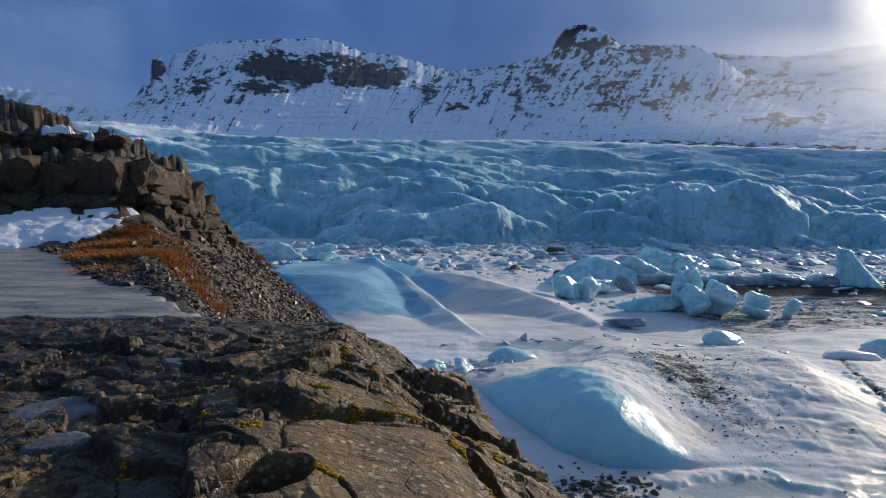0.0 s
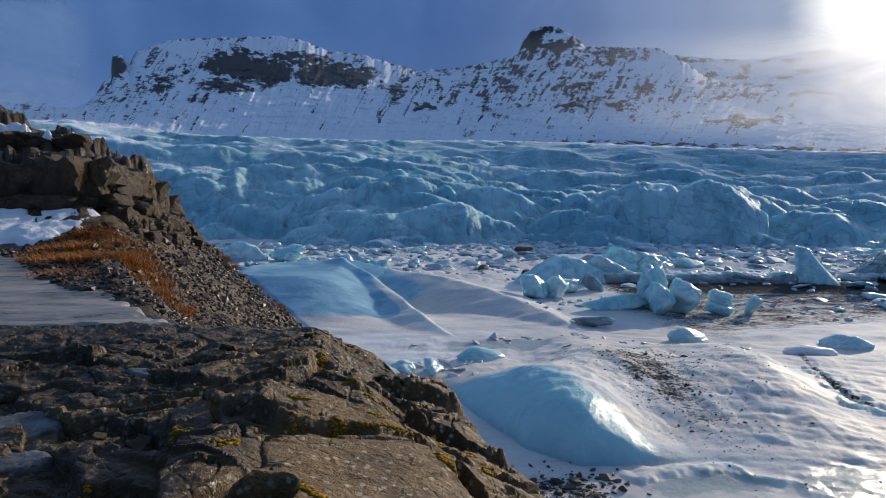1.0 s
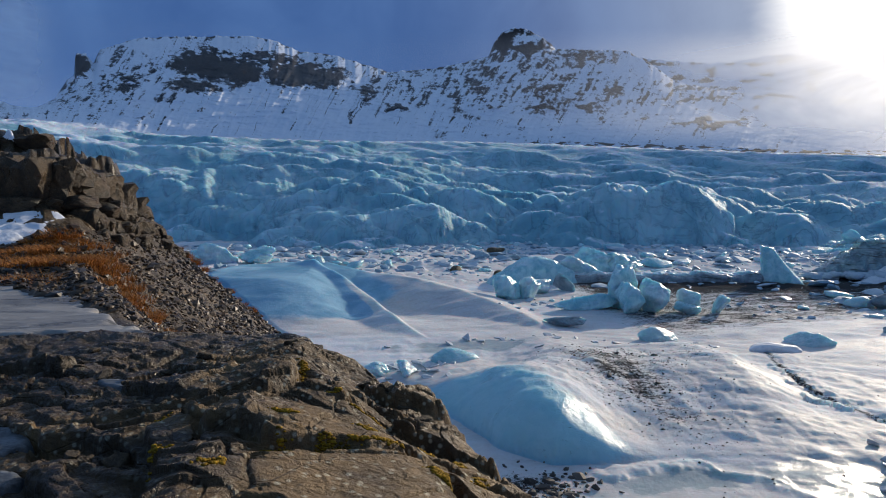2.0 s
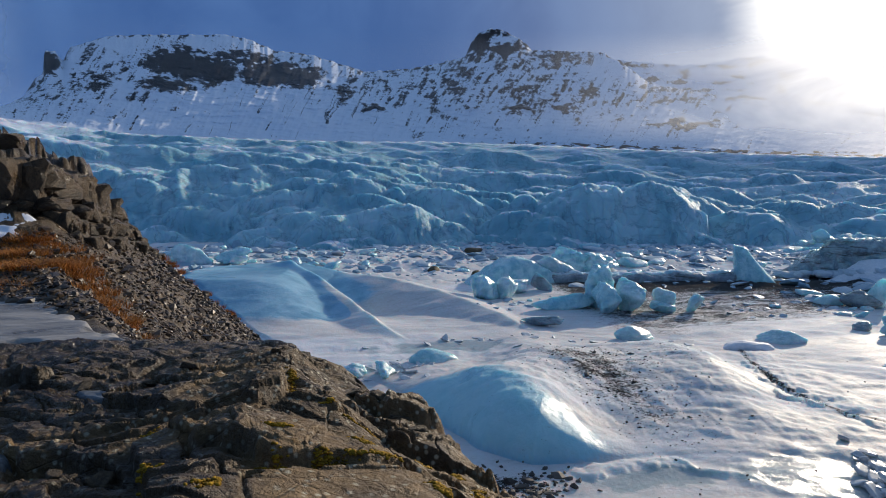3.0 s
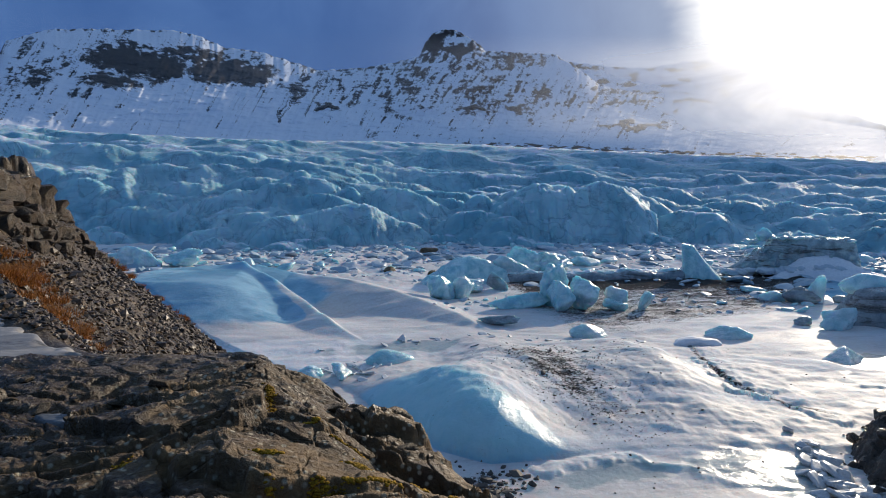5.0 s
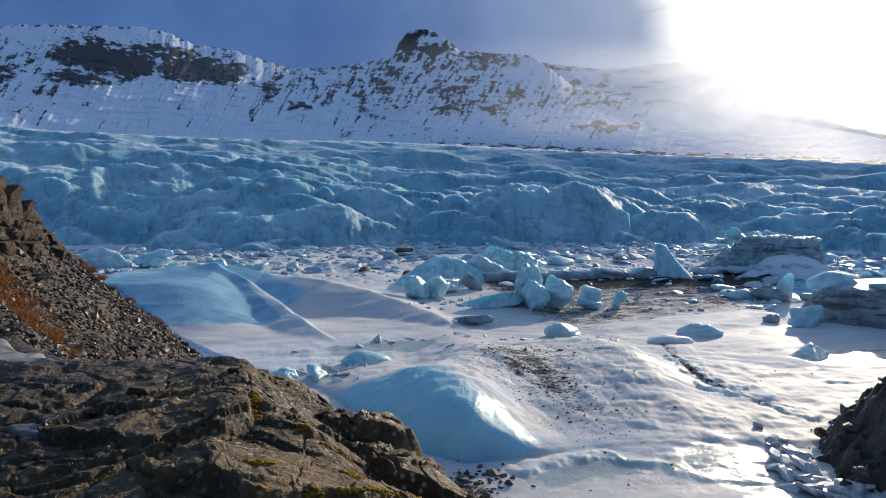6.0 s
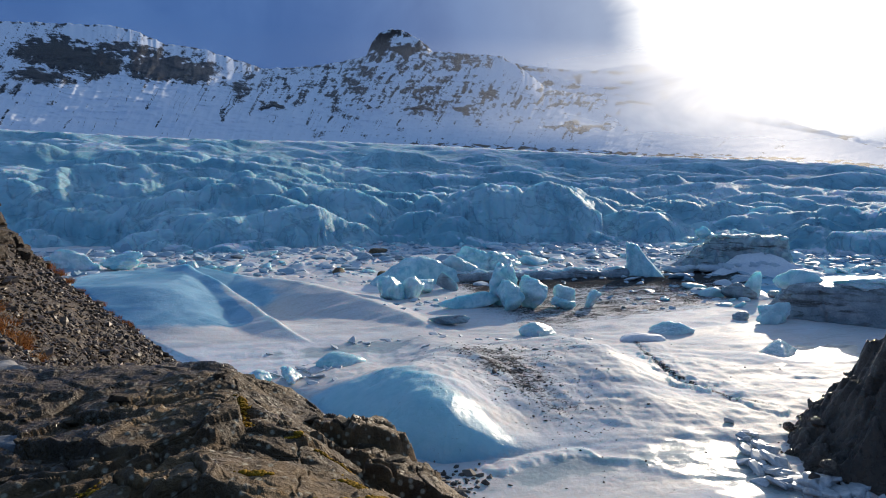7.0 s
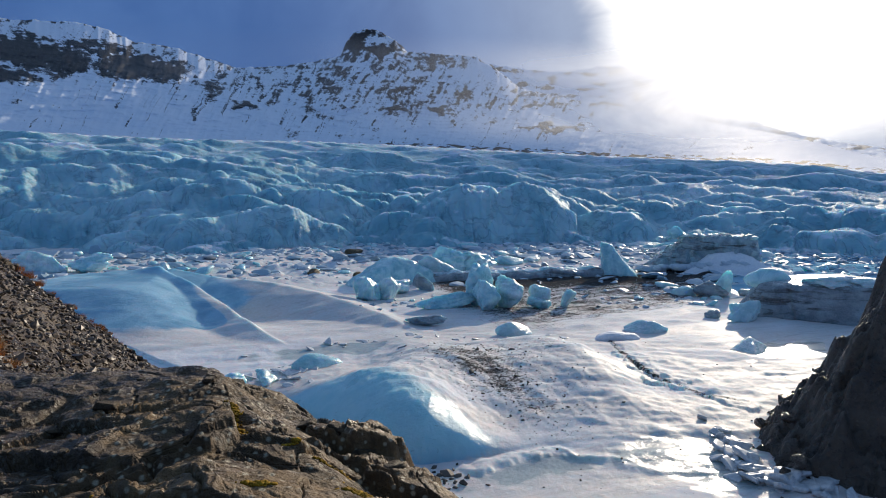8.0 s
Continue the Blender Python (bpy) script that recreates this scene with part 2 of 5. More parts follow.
def make_berg_mat(name, a, b, snow=0.9, dirt=0.0):
    m, g, s = material(name)
    p = g.place()
    n = g.noise(0.7, 5, 0.6, p, 0.5)
    f = g.noise(5.0, 5, 0.65, p)
    c = g.mix(g.ramp(n, 0.3, 0.7), a, b)
    flat = g.math("ADD", g.flat(), g.math("MULTIPLY", g.math("SUBTRACT", f, 0.5), 0.5))
    c = g.mix(g.ramp(flat, snow, snow + 0.25, 0, 0.85), c, (0.80, 0.86, 0.90))
    if dirt:
        d = g.ramp(g.noise(0.5, 6, 0.65, g.place((0.35, 0.35, 2.2)), 0.5), 0.62 - 0.3 * dirt, 0.78 - 0.3 * dirt, 0, 0.92)
        c = g.mix(d, c, g.mix(f, (0.035, 0.033, 0.032), (0.11, 0.10, 0.095)))
    dress(g, s, c, g.ramp(f, 0.3, 0.7, 0.16, 0.42), g.bump(g.math("ADD", n, g.math("MULTIPLY", f, 0.35)), 0.4, 0.35), 0.5)
    s.inputs["Subsurface Weight"].default_value = 0.55
    s.inputs["Subsurface Radius"].default_value = (0.25, 0.8, 1.0)
    s.inputs["Subsurface Scale"].default_value = 1.2
    return m


MOUNTAIN = make_mountain_mat()
GLACIER = make_glacier_mat()
LAKE = make_lake_mat()
BEDROCK = make_rock_mat("brown_basalt_bedrock", (0.048, 0.029, 0.013), (0.30, 0.188, 0.080), 1.0, 0.62, 1.0, 0.28)
STONE = make_rock_mat("loose_basalt_stone", (0.040, 0.029, 0.017), (0.21, 0.148, 0.080), 0.5, 0.66, 1.5, 0.15)
WET_ROCK = make_rock_mat("wet_black_moraine", (0.010, 0.008, 0.007), (0.11, 0.085, 0.062), 0.1, 0.30, 0.36, 0.9)
CRAG = make_rock_mat("dark_crag_basalt", (0.020, 0.013, 0.007), (0.150, 0.094, 0.045), 0.3, 0.52, 0.8, 0.3)
GRAVEL = make_island_mat("dark_gravel", (0.010, 0.0065, 0.003), (0.090, 0.052, 0.022), 0.45)
RUBBLE = make_island_mat("shore_rubble", (0.03, 0.027, 0.025), (0.15, 0.13, 0.11), 0.7)
BRASH = make_island_mat("broken_brash_ice", (0.26, 0.42, 0.53), (0.68, 0.75, 0.81), 0.55, 0.25)
GRASS = make_island_mat("dead_orange_grass", (0.24, 0.085, 0.016), (0.66, 0.27, 0.05), 0.65, 0.2)
MOSS = make_island_mat("yellow_moss", (0.13, 0.075, 0.008), (0.40, 0.235, 0.02), 0.85, 0.1)
SNOW = make_plain_mat("old_snow", (0.74, 0.77, 0.82), (0.88, 0.90, 0.93), 3.0, 0.6, 0.5, 0.05)
PUDDLE = make_puddle_mat()
THIN_ICE = make_plain_mat("thin_rock_ice", (0.02, 0.021, 0.023), (0.17, 0.185, 0.20), 7.0, 0.42, 0.6, 0.02, 0.25)
ICE = make_berg_mat("teal_berg_ice", (0.26, 0.56, 0.64), (0.60, 0.83, 0.86))
PALE_ICE = make_berg_mat("pale_berg_ice", (0.36, 0.58, 0.64), (0.66, 0.80, 0.82), 0.8)
GREY_ICE = make_berg_mat("dirty_grey_ice", (0.20, 0.25, 0.28), (0.36, 0.42, 0.45), 0.9, 0.42)
DUSTY_ICE = make_berg_mat("dusty_berg_ice", (0.20, 0.29, 0.33), (0.44, 0.54, 0.56), 0.85, 0.35)
PLATE_ICE = make_plain_mat("grey_plate_ice", (0.40, 0.44, 0.47), (0.70, 0.73, 0.75), 3.0, 0.32, 0.5, 0.02, 0.45)

# ---- noise and grids ----


def hashed(ix, iy, seed):
    h = (ix.astype(np.int64) * 374761393 + iy.astype(np.int64) * 668265263 + seed * 974711 + 1013904223) & 0xFFFFFFFF
    h = ((h ^ (h >> 13)) * 1274126177) & 0xFFFFFFFF
    h = ((h ^ (h >> 16)) * 2246822519) & 0xFFFFFFFF
    return (h ^ (h >> 15)) / 4294967296.0


def perlin(x, y, seed=0):
    x0, y0 = np.floor(x), np.floor(y)
    fx, fy = x - x0, y - y0
    u, v = fx * fx * fx * (fx * (fx * 6 - 15) + 10), fy * fy * fy * (fy * (fy * 6 - 15) + 10)

    def corner(i, j):
        a = hashed(x0 + i, y0 + j, seed) * 2 * np.pi
        return np.cos(a) * (fx - i) + np.sin(a) * (fy - j)
    top = corner(0, 0) * (1 - u) + corner(1, 0) * u
    low = corner(0, 1) * (1 - u) + corner(1, 1) * u
    return 1.5 * (top * (1 - v) + low * v)


def fbm(x, y, octaves=5, seed=0, gain=0.5):
    total, amp = 0.0, 1.0
    for k in range(octaves):
        total = total + amp * perlin(x * 2.03 ** k + 17.3 * k, y * 2.03 ** k - 9.1 * k, seed + k)
        amp *= gain
    return total


def ridged(x, y, octaves=4, seed=0, gain=0.5):
    total, amp = 0.0, 1.0
    for k in range(octaves):
        total = total + amp * (1 - 2 * np.abs(perlin(x * 2.1 ** k + 5.7 * k, y * 2.1 ** k + 3.1 * k, seed + k)))
        amp *= gain
    return total


def cellular(x, y, seed=0, jitter=0.9):
    """Distance to the nearest and to the second cell, and the nearest cell's two random numbers."""
    x0, y0 = np.floor(x), np.floor(y)
    f1, f2 = np.full(x.shape, 9.0), np.full(x.shape, 9.0)
    ra, rb = np.zeros(x.shape), np.zeros(x.shape)
    for i in (-1, 0, 1):
        for j in (-1, 0, 1):
            cx, cy = x0 + i, y0 + j
            a, b = hashed(cx, cy, seed), hashed(cx, cy, seed + 71)
            d = np.hypot(cx + 0.5 + (a - 0.5) * jitter - x, cy + 0.5 + (b - 0.5) * jitter - y)
            near = d < f1
            f2 = np.where(near, f1, np.minimum(f2, d))
            f1 = np.where(near, d, f1)
            ra, rb = np.where(near, hashed(cx, cy, seed + 131), ra), np.where(near, hashed(cx, cy, seed + 197), rb)
    return f1, f2, ra, rb


def step(x, lo, hi):
    t = np.clip((x - lo) / (hi - lo), 0, 1)
    return t * t * (3 - 2 * t)


def soft_max(a, b, k):
    h = np.clip(0.5 + 0.5 * (a - b) / k, 0, 1)
    return b * (1 - h) + a * h + k * h * (1 - h)


def beside(x, y, line):
    """Signed distance to a line in plan: positive on its right as it is walked."""
    best, sign = np.full(x.shape, 1e9), np.zeros(x.shape)
    for (ax, ay), (bx, by) in zip(line, line[1:]):
        dx, dy = bx - ax, by - ay
        t = np.clip(((x - ax) * dx + (y - ay) * dy) / (dx * dx + dy * dy), 0, 1)
        d = np.hypot(x - ax - t * dx, y - ay - t * dy)
        side = (x - ax) * dy - (y - ay) * dx
        side = side / math.hypot(dx, dy)
        near = (d < best - 1e-7) | ((d < best + 1e-7) & (np.abs(side) > np.abs(sign)))
        best, sign = np.where(near, np.minimum(d, best), best), np.where(near, side, sign)
    return best * np.where(sign >= 0, 1.0, -1.0)


def along(x, y, line):
    """Distance to a line whose points carry a height, and the height at the nearest place."""
    best, value = np.full(x.shape, 1e9), np.zeros(x.shape)
    for (ax, ay, az), (bx, by, bz) in zip(line, line[1:]):
        dx, dy = bx - ax, by - ay
        t = np.clip(((x - ax) * dx + (y - ay) * dy) / (dx * dx + dy * dy), 0, 1)
        d = np.hypot(x - ax - t * dx, y - ay - t * dy)
        near = d < best
        best, value = np.where(near, d, best), np.where(near, az + t * (bz - az), value)
    return best, value


def blob(x, y, cx, cy, rx, ry, turn=0.0):
    c, s = math.cos(radians(turn)), math.sin(radians(turn))
    u, v = (x - cx) * c + (y - cy) * s, -(x - cx) * s + (y - cy) * c
    return np.exp(-((u / rx) ** 2 + (v / ry) ** 2))


def sheet_mesh(name, x, y, z, attrs=None, keep=None):
    """A mesh from grids of x, y, z, with values of its own at the corners."""
    rows, cols = x.shape
    me = bpy.data.meshes.new(name)
    idx = np.arange(rows * cols).reshape(rows, cols)
    quads = np.stack([idx[:-1, :-1], idx[:-1, 1:], idx[1:, 1:], idx[1:, :-1]], -1).reshape(-1, 4)
    if keep is not None:
        quads = quads[(keep.ravel()[quads]).any(1)]
        used = np.zeros(rows * cols, bool)
        used[quads.ravel()] = True
        renum = np.cumsum(used) - 1
        quads = renum[quads]
    else:
        used = np.ones(rows * cols, bool)
    co = np.stack([x.ravel(), y.ravel(), z.ravel()], -1)[used]
    me.vertices.add(len(co))
    me.vertices.foreach_set("co", co.astype(np.float32).ravel())
    me.loops.add(quads.size)
    me.loops.foreach_set("vertex_index", quads.astype(np.int32).ravel())
    me.polygons.add(len(quads))
    me.polygons.foreach_set("loop_start", np.arange(0, quads.size, 4, dtype=np.int32))
    me.polygons.foreach_set("use_smooth", np.ones(len(quads), bool))
    me.update(calc_edges=True)
    for key, value in (attrs or {}).items():
        a = me.attributes.new(key, "FLOAT", "POINT")
        a.data.foreach_set("value", value.ravel()[used].astype(np.float32))
    me.validate()
    return me


def polar(az0, az1, n_az, d_steps):
    """A fan of places round the viewpoint: x, y, azimuth and distance."""
    az, d = np.meshgrid(np.linspace(az1, az0, n_az), d_steps)
    return d * np.sin(np.radians(az)), d * np.cos(np.radians(az)), az, d


def setting(name, me, mat, label, category, kind="structure"):
    ob = new(name, me)
    me.materials.append(mat)
    return tagged(ob, label, category, "", kind)


# ---- mountain ----
CREST = [(-70, 5.0), (-45, 6.2), (-34, 7.1), (-30, 6.7), (-27.6, 5.6), (-26.8, 5.2), (-25.4, 6.5), (-24.5, 8.0), (-24.05, 8.3), (-23.9, 9.9), (-23.2, 9.95),
         (-22.7, 9.3), (-22.2, 10.35), (-19.6, 11.4), (-16.5, 11.8), (-10.9, 12.2), (-9.0, 11.95), (-7.1, 11.2), (-4.2, 11.0), (0.7, 9.7),
         (4.6, 10.05), (7.0, 10.5), (9.2, 11.0), (9.7, 12.1), (10.4, 12.9), (11.5, 13.3), (12.7, 13.0), (14.1, 12.2), (15.0, 11.45),
         (20.8, 11.05), (22.8, 9.9), (24.7, 8.4), (28.6, 7.4), (35.6, 6.2), (40, 5.2), (47.7, 3.4), (52.4, 1.8), (60, 1.2), (80, 0.9)]
FOOT = [(-70, 4.0), (-34, 4.5), (-26.9, 4.8), (-18.5, 4.05), (-4.3, 3.75), (5.7, 3.75), (15.3, 3.4), (24, 2.9), (34, 2.3), (42, 1.9), (48, 1.4), (52, 0.8), (80, 0.3)]


def rock_patches(az, el):
    """Where bare cliffs break the snow: broad dark crags, broken ledges and gully lines."""
    wob = 0.5 * fbm(az * 0.9, el * 1.6, 4, 5)
    a, e = az + 0.8 * wob, el + 0.5 * fbm(az * 0.7 + 9, el * 1.2, 4, 8)
    m = np.zeros(az.shape)
    for ca, ce, ra, re, h in ((-14.4, 9.8, 2.9, 1.15, 1.1), (-11.8, 9.4, 1.9, 1.1, 0.9), (-6.6, 9.3, 3.4, 0.95, 1.15), (-9.8, 10.5, 3.6, 0.5, 0.8), (-15.6, 8.0, 2.3, 0.6, 0.85),
                              (-12.5, 8.4, 1.0, 0.6, 0.55), (-20.2, 8.2, 1.3, 0.4, 0.7), (-23.6, 9.2, 0.7, 0.9, 1.0), (1.3, 6.8, 1.0, 0.5, 0.9), (-1.4, 8.0, 1.0, 1.1, 0.6),
                              (10.4, 12.0, 1.2, 0.9, 1.0), (12.6, 11.5, 1.6, 0.5, 1.0), (17.0, 10.8, 3.0, 0.45, 0.6), (14.1, 6.7, 1.6, 0.35, 0.85), (17.6, 6.6, 0.7, 0.5, 0.9),
                              (19.8, 7.9, 1.1, 0.45, 0.7), (13.9, 8.3, 0.6, 0.4, 0.7), (27.5, 5.0, 3.4, 0.28, 0.75), (24.2, 10.0, 2.0, 0.3, 0.55), (29.5, 9.3, 2.4, 0.55, 0.5),
                              (10.0, 6.9, 0.6, 0.3, 0.8), (22.5, 5.5, 1.0, 0.2, 0.5)):
        m = np.maximum(m, h * np.exp(-((a - ca) / ra) ** 2 - ((e - ce) / re) ** 2))
    return m


def make_mountain():
    n_az, n_v = 1150, 200
    az, v = np.meshgrid(np.linspace(60, -48, n_az), np.linspace(0, 1, n_v))
    shoulder = step(az, 25, 35)
    crest = np.interp(az, *zip(*CREST)) * (1 - shoulder) + shoulder * sum(np.interp(az + q, *zip(*CREST)) for q in (-2, -1, 0, 1, 2)) / 5
    crest = crest + (1 - shoulder) * (0.10 * fbm(az * 1.5, az * 0 + 3, 4, 2) + 0.03 * fbm(az * 9, az * 0, 3, 4))
    broad = sum(np.interp(az + q, *zip(*CREST)) for q in range(-4, 5)) / 9
    foot = np.interp(az, *zip(*FOOT)) - 0.5
    front = v < 0.92
    t = np.clip(v / 0.92, 0, 1)
    el = foot + (broad - foot) * t + (crest - broad) * t ** 4
    d = 1500 + np.interp(az, [-30, 14, 24, 80], [620, 640, 660, 700]) * t ** 1.1
    # gullies run down and to the left, ledges lie across
    lean = az - 0.55 * (el - 4)
    gully = ridged(lean * 0.55, el * 0.16, 4, 21)
    fine_gully = ridged(lean * 1.7, el * 0.35, 3, 33)
    rock = rock_patches(az, el)
    ledge = ridged(az * 0.35, el * 1.9 + 0.2 * fbm(az * 0.6, el, 3, 6), 3, 41)
    inner = t * (1 - t) * 4 * (1 - 0.7 * shoulder) * (1 - 0.75 * blob(az, el, 22.5, 9.0, 3.0, 2.5))
    d = d + inner * (-9 * gully - 3 * fine_gully - 7 * ledge + 16 * fbm(az * 0.22, el * 0.5, 4, 11)) - 24 * rock * inner
    upper = step(el, 5.0, 8.0)
    streak = 0.20 * fine_gully + 0.24 * gully + 0.55 * fbm(lean * 2.2, el * 1.5, 5, 51, 0.6)
    tilt = np.interp(az, [-30, -20, -12, -2, 3, 10, 20, 28, 34, 45], [0.12, 0.08, -0.10, -0.04, 0.10, 0.08, 0.10, 0.07, 0.05, 0.0])
    rough_ground = tilt + 0.62 * streak * (0.6 + 0.4 * upper) + 0.14 * ledge * upper + 0.16 * fbm(az * 0.5, el * 0.8, 4, 57)
    calm = blob(az, el, -5, 6.0, 7, 1.6) + blob(az, el, 21.5, 9.6, 2.2, 0.9) + blob(az, el, -17, 10.9, 4.5, 0.7)
    rock = np.maximum(rock * (1.28 + 0.5 * fbm(az * 2.2, el * 3.2, 4, 61)), rough_ground * (1 - 0.75 * np.clip(calm, 0, 1)))
    runnels = step(ridged(lean * 2.4 + 0.3 * fbm(az, el, 2, 60), el * 0.10, 1, 58), 0.62, 0.92) * step(fbm(az * 0.6, el * 0.5, 3, 59), -0.2, 0.2) * step(el - foot, 0.4, 0.9) * step(az, 34, 26)
    rock = np.maximum(rock, 0.58 * runnels)
    edge_rock = step(t, 0.965, 0.995) * step(fbm(az * 2.2, az * 0 + 5, 3, 71), 0.05, 0.3) * 0.8
    rock = np.maximum(rock, edge_rock)
    scrub = step(az, 9, 16) * step(el - foot, 1.15, 0.75) * (0.50 + 0.75 * fbm(az * 1.2, el * 5, 4, 81))
    rock = np.maximum(rock, scrub)
    back = np.clip((v - 0.92) / 0.08, 0, 1)
    z = STATION[2] + d * np.tan(np.radians(el))
    d = d + 900 * back
    z = z * (1 - back) + 40 * back
    x, y = d * np.sin(np.radians(az)), d * np.cos(np.radians(az))
    me = sheet_mesh("mountain", x, y, z, {"rock": np.where(front, rock, 0.2), "scrub": np.clip(scrub * 1.4, 0, 1)})
    setting("mountain", me, MOUNTAIN, "snow-covered mountain ridge with dark crags and gullies", "mountain")


make_mountain()


def make_far_ridge():
    """The paler ridge that stands behind the long slope."""
    az, v = np.meshgrid(np.linspace(58, 10, 420), np.linspace(0, 1, 60))
    line = [(10, 6), (16, 9.4), (18.5, 11.0), (22.3, 10.35), (25.7, 9.85), (28.6, 9.5), (30.9, 9.9), (32.8, 10.1), (34.6, 9.6), (37, 8.4), (41, 6.2), (46, 4.0), (60, 1.0)]
    crest = sum(np.interp(az + q, *zip(*line)) for q in (-1.5, -0.5, 0.5, 1.5)) / 4 + 0.12 * fbm(az * 1.2, az * 0, 4, 731)
    el = 1.0 + (crest - 1.0) * v
    d = 2700 + 800 * v + 60 * fbm(az * 0.5, el * 0.8, 4, 732)
    rock = 0.25 + 0.75 * fbm(az * 0.5, el * 2.4, 5, 733) + 0.4 * step(v, 0.93, 1.0) * fbm(az * 1.4, az * 0, 3, 734)
    me = sheet_mesh("far_ridge", d * np.sin(np.radians(az)), d * np.cos(np.radians(az)), STATION[2] + d * np.tan(np.radians(el)), {"rock": rock, "scrub": 0.25 + 0 * az})
    setting("mountain_far", me, MOUNTAIN, "pale snowy mountain ridge with faint rock bands", "mountain")


make_far_ridge()

# ---- glacier ----


def make_glacier():
    steps = 148 * (1720 / 148) ** (np.linspace(0, 1, 310) ** 1.25)
    x, y, az, d = polar(-48, 66, 820, steps)
    d0 = np.interp(az, [-50, -18, -11, -5, 2, 8, 14, 22, 30, 38, 47, 72], [230, 205, 176, 168, 165, 176, 178, 174, 186, 182, 172, 165])
    d0 = d0 + 5 * fbm(az * 0.5, az * 0, 4, 3)
    top = np.interp(az, *zip(*FOOT)) + 0.05
    # gentle rise behind the front, in transverse waves that the flow has bent
    el = top - (top + 5.0) * np.exp(-np.maximum(d - d0, 0) / np.interp(az, [-50, -15, 0, 72], [55, 62, 75, 82]))
    z = STATION[2] + d * np.tan(np.radians(el))
    z = z - 5.5 * step(d - d0, 8, 45) * step(d, 620, 300)
    u, r = x * 0.0085, (d + 0.35 * x + 30 * fbm(x * 0.008, y * 0.008, 3, 14)) / 70
    wave = ridged(u, r, 2, 25, 0.4) + 0.3 * ridged(u * 1.8, r * 2.3, 2, 29, 0.4)
    far = step(d, 500, 1500)
    z = z + (4.2 - 1.2 * far) * wave * step(d - d0, 0, 60)
    ramp = -0.8 + 0.30 * np.maximum(d - d0, 0) + 1.2 * fbm(x * 0.05, y * 0.05, 3, 62)
    z = np.where(d < d0 + 60, np.minimum(z, ramp), z)
    # crest after crest, each with a steep face to the lake: azimuth, elevation along it, and how far off it stands
    crests = [
        (228, ((-24, -0.6), (-23.5, 1.3), (-14.8, 1.25), (-11.7, 0.75), (-9.0, -1.1), (-7.2, -3.2)), 0.85),
        (246, ((-10.5, -0.6), (-9.6, 0.45), (-7.6, 0.6), (-6.6, 0.55), (-4.6, -0.4), (-2.2, -1.2), (-1, -2.5)), 0.9),
        (214, ((-8.0, -2.6), (-7.1, -1.3), (-5.2, -1.05), (-3.6, -2.7), (-3, -4)), 0.9),
        (186, ((-10, -4.5), (-8.2, -4.1), (-4.2, -3.15), (0.8, -2.65), (2.0, -2.9), (2.9, -5.2)), 1.3),
        (285, ((-4.5, 0.2), (-2.6, 1.35), (2.8, 0.95), (4.3, 0.85), (7.2, 0.1), (11, -0.2), (13, -1)), 0.8),
        (206, ((3.2, -1.6), (4.8, -0.4), (7.2, -0.4), (9.2, -1.15), (12.4, -2.9), (13.2, -4.2)), 0.95),
        (250, ((11.0, -0.8), (13.4, 0.85), (16.2, 1.1), (18.8, 0.45), (21.4, 0.1), (23.2, -0.9)), 0.8),
        (196, ((16.2, -2.8), (17.2, -1.1), (19.0, -0.65), (23.9, -0.75), (24.6, -0.9), (25.0, -3.4)), 1.7),
        (330, ((18.5, 0.6), (19.8, 1.25), (22.9, 1.75), (25.5, 1.05), (28.5, 0.9), (34, 1.65), (41, 1.5), (50, 1.2), (60, 1.0)), 0.6),
        (214, ((23.0, -1.8), (24.5, -0.55), (26.0, -1.1), (28.2, -2.1), (29.5, -3.4)), 0.9),
        (208, ((28.0, -4.2), (29.0, -3.1), (32.5, -1.95), (35.8, -1.45), (39, -1.7), (42.2, -3.1), (44, -4.4)), 1.0),
        (235, ((30, -0.9), (33, -0.35), (39, -0.2), (45, -0.7), (52, -0.9), (60, -1.2)), 0.7),
        (198, ((42, -3.4), (44, -2.4), (48, -2.2), (54, -2.0), (60, -2.6)), 0.9),
        (720, ((12, 2.9), (15, 3.35), (18.0, 3.35), (19.6, 3.1), (26, 2.7), (34, 2.1), (40, 1.7)), 0.5),
        (430, ((5, 1.6), (9, 2.25), (12, 2.3), (16, 2.0), (21, 2.1), (28, 1.9)), 0.6),
        (400, ((-16, 1.7), (-12, 2.0), (-6, 1.95), (-1, 1.6)), 0.6),
        (540, ((-8, 2.4), (-2, 2.65), (4, 2.6), (9, 2.5)), 0.5),
    ]
    flutes = 1.0 - 3.0 * np.abs(perlin((x + 0.4 * d) * 0.05 + 0.5 * fbm(x * 0.03, d * 0.03, 2, 78), d * 0.012, 77)) - 1.1 * np.abs(perlin((x + 0.25 * d) * 0.13, d * 0.03, 79))
    bulge = 1.0 - 2.4 * np.abs(perlin(x * 0.055 + 0.6 * fbm(x * 0.04, d * 0.04, 2, 91), d * 0.075, 92))
    for k, (dist, line, steep) in enumerate(crests):
        dist = 182 + (dist - 182) * (1.7 if dist < 300 else 1.5)
        a, e = zip(*line)
        sway = fbm(az * 0.45, az * 0 + k, 3, 90 + k)
        dc = dist + dist * 0.02 * sway + -(0.5 + 0.0015 * dist) * flutes - 2.6 * bulge
        zc = STATION[2] + dist * np.tan(np.radians(np.interp(az, a, e) + 0.16 * (0.5 - np.abs(perlin(az * 0.55, az * 0 + 2 * k, 7))) + 0.10 * (flutes - 0.2) + 0.04 * fbm(az * 3.5, az * 0 + 7 * k, 2, 17)))
        off = d - dc
        n = np.minimum(off, 0)
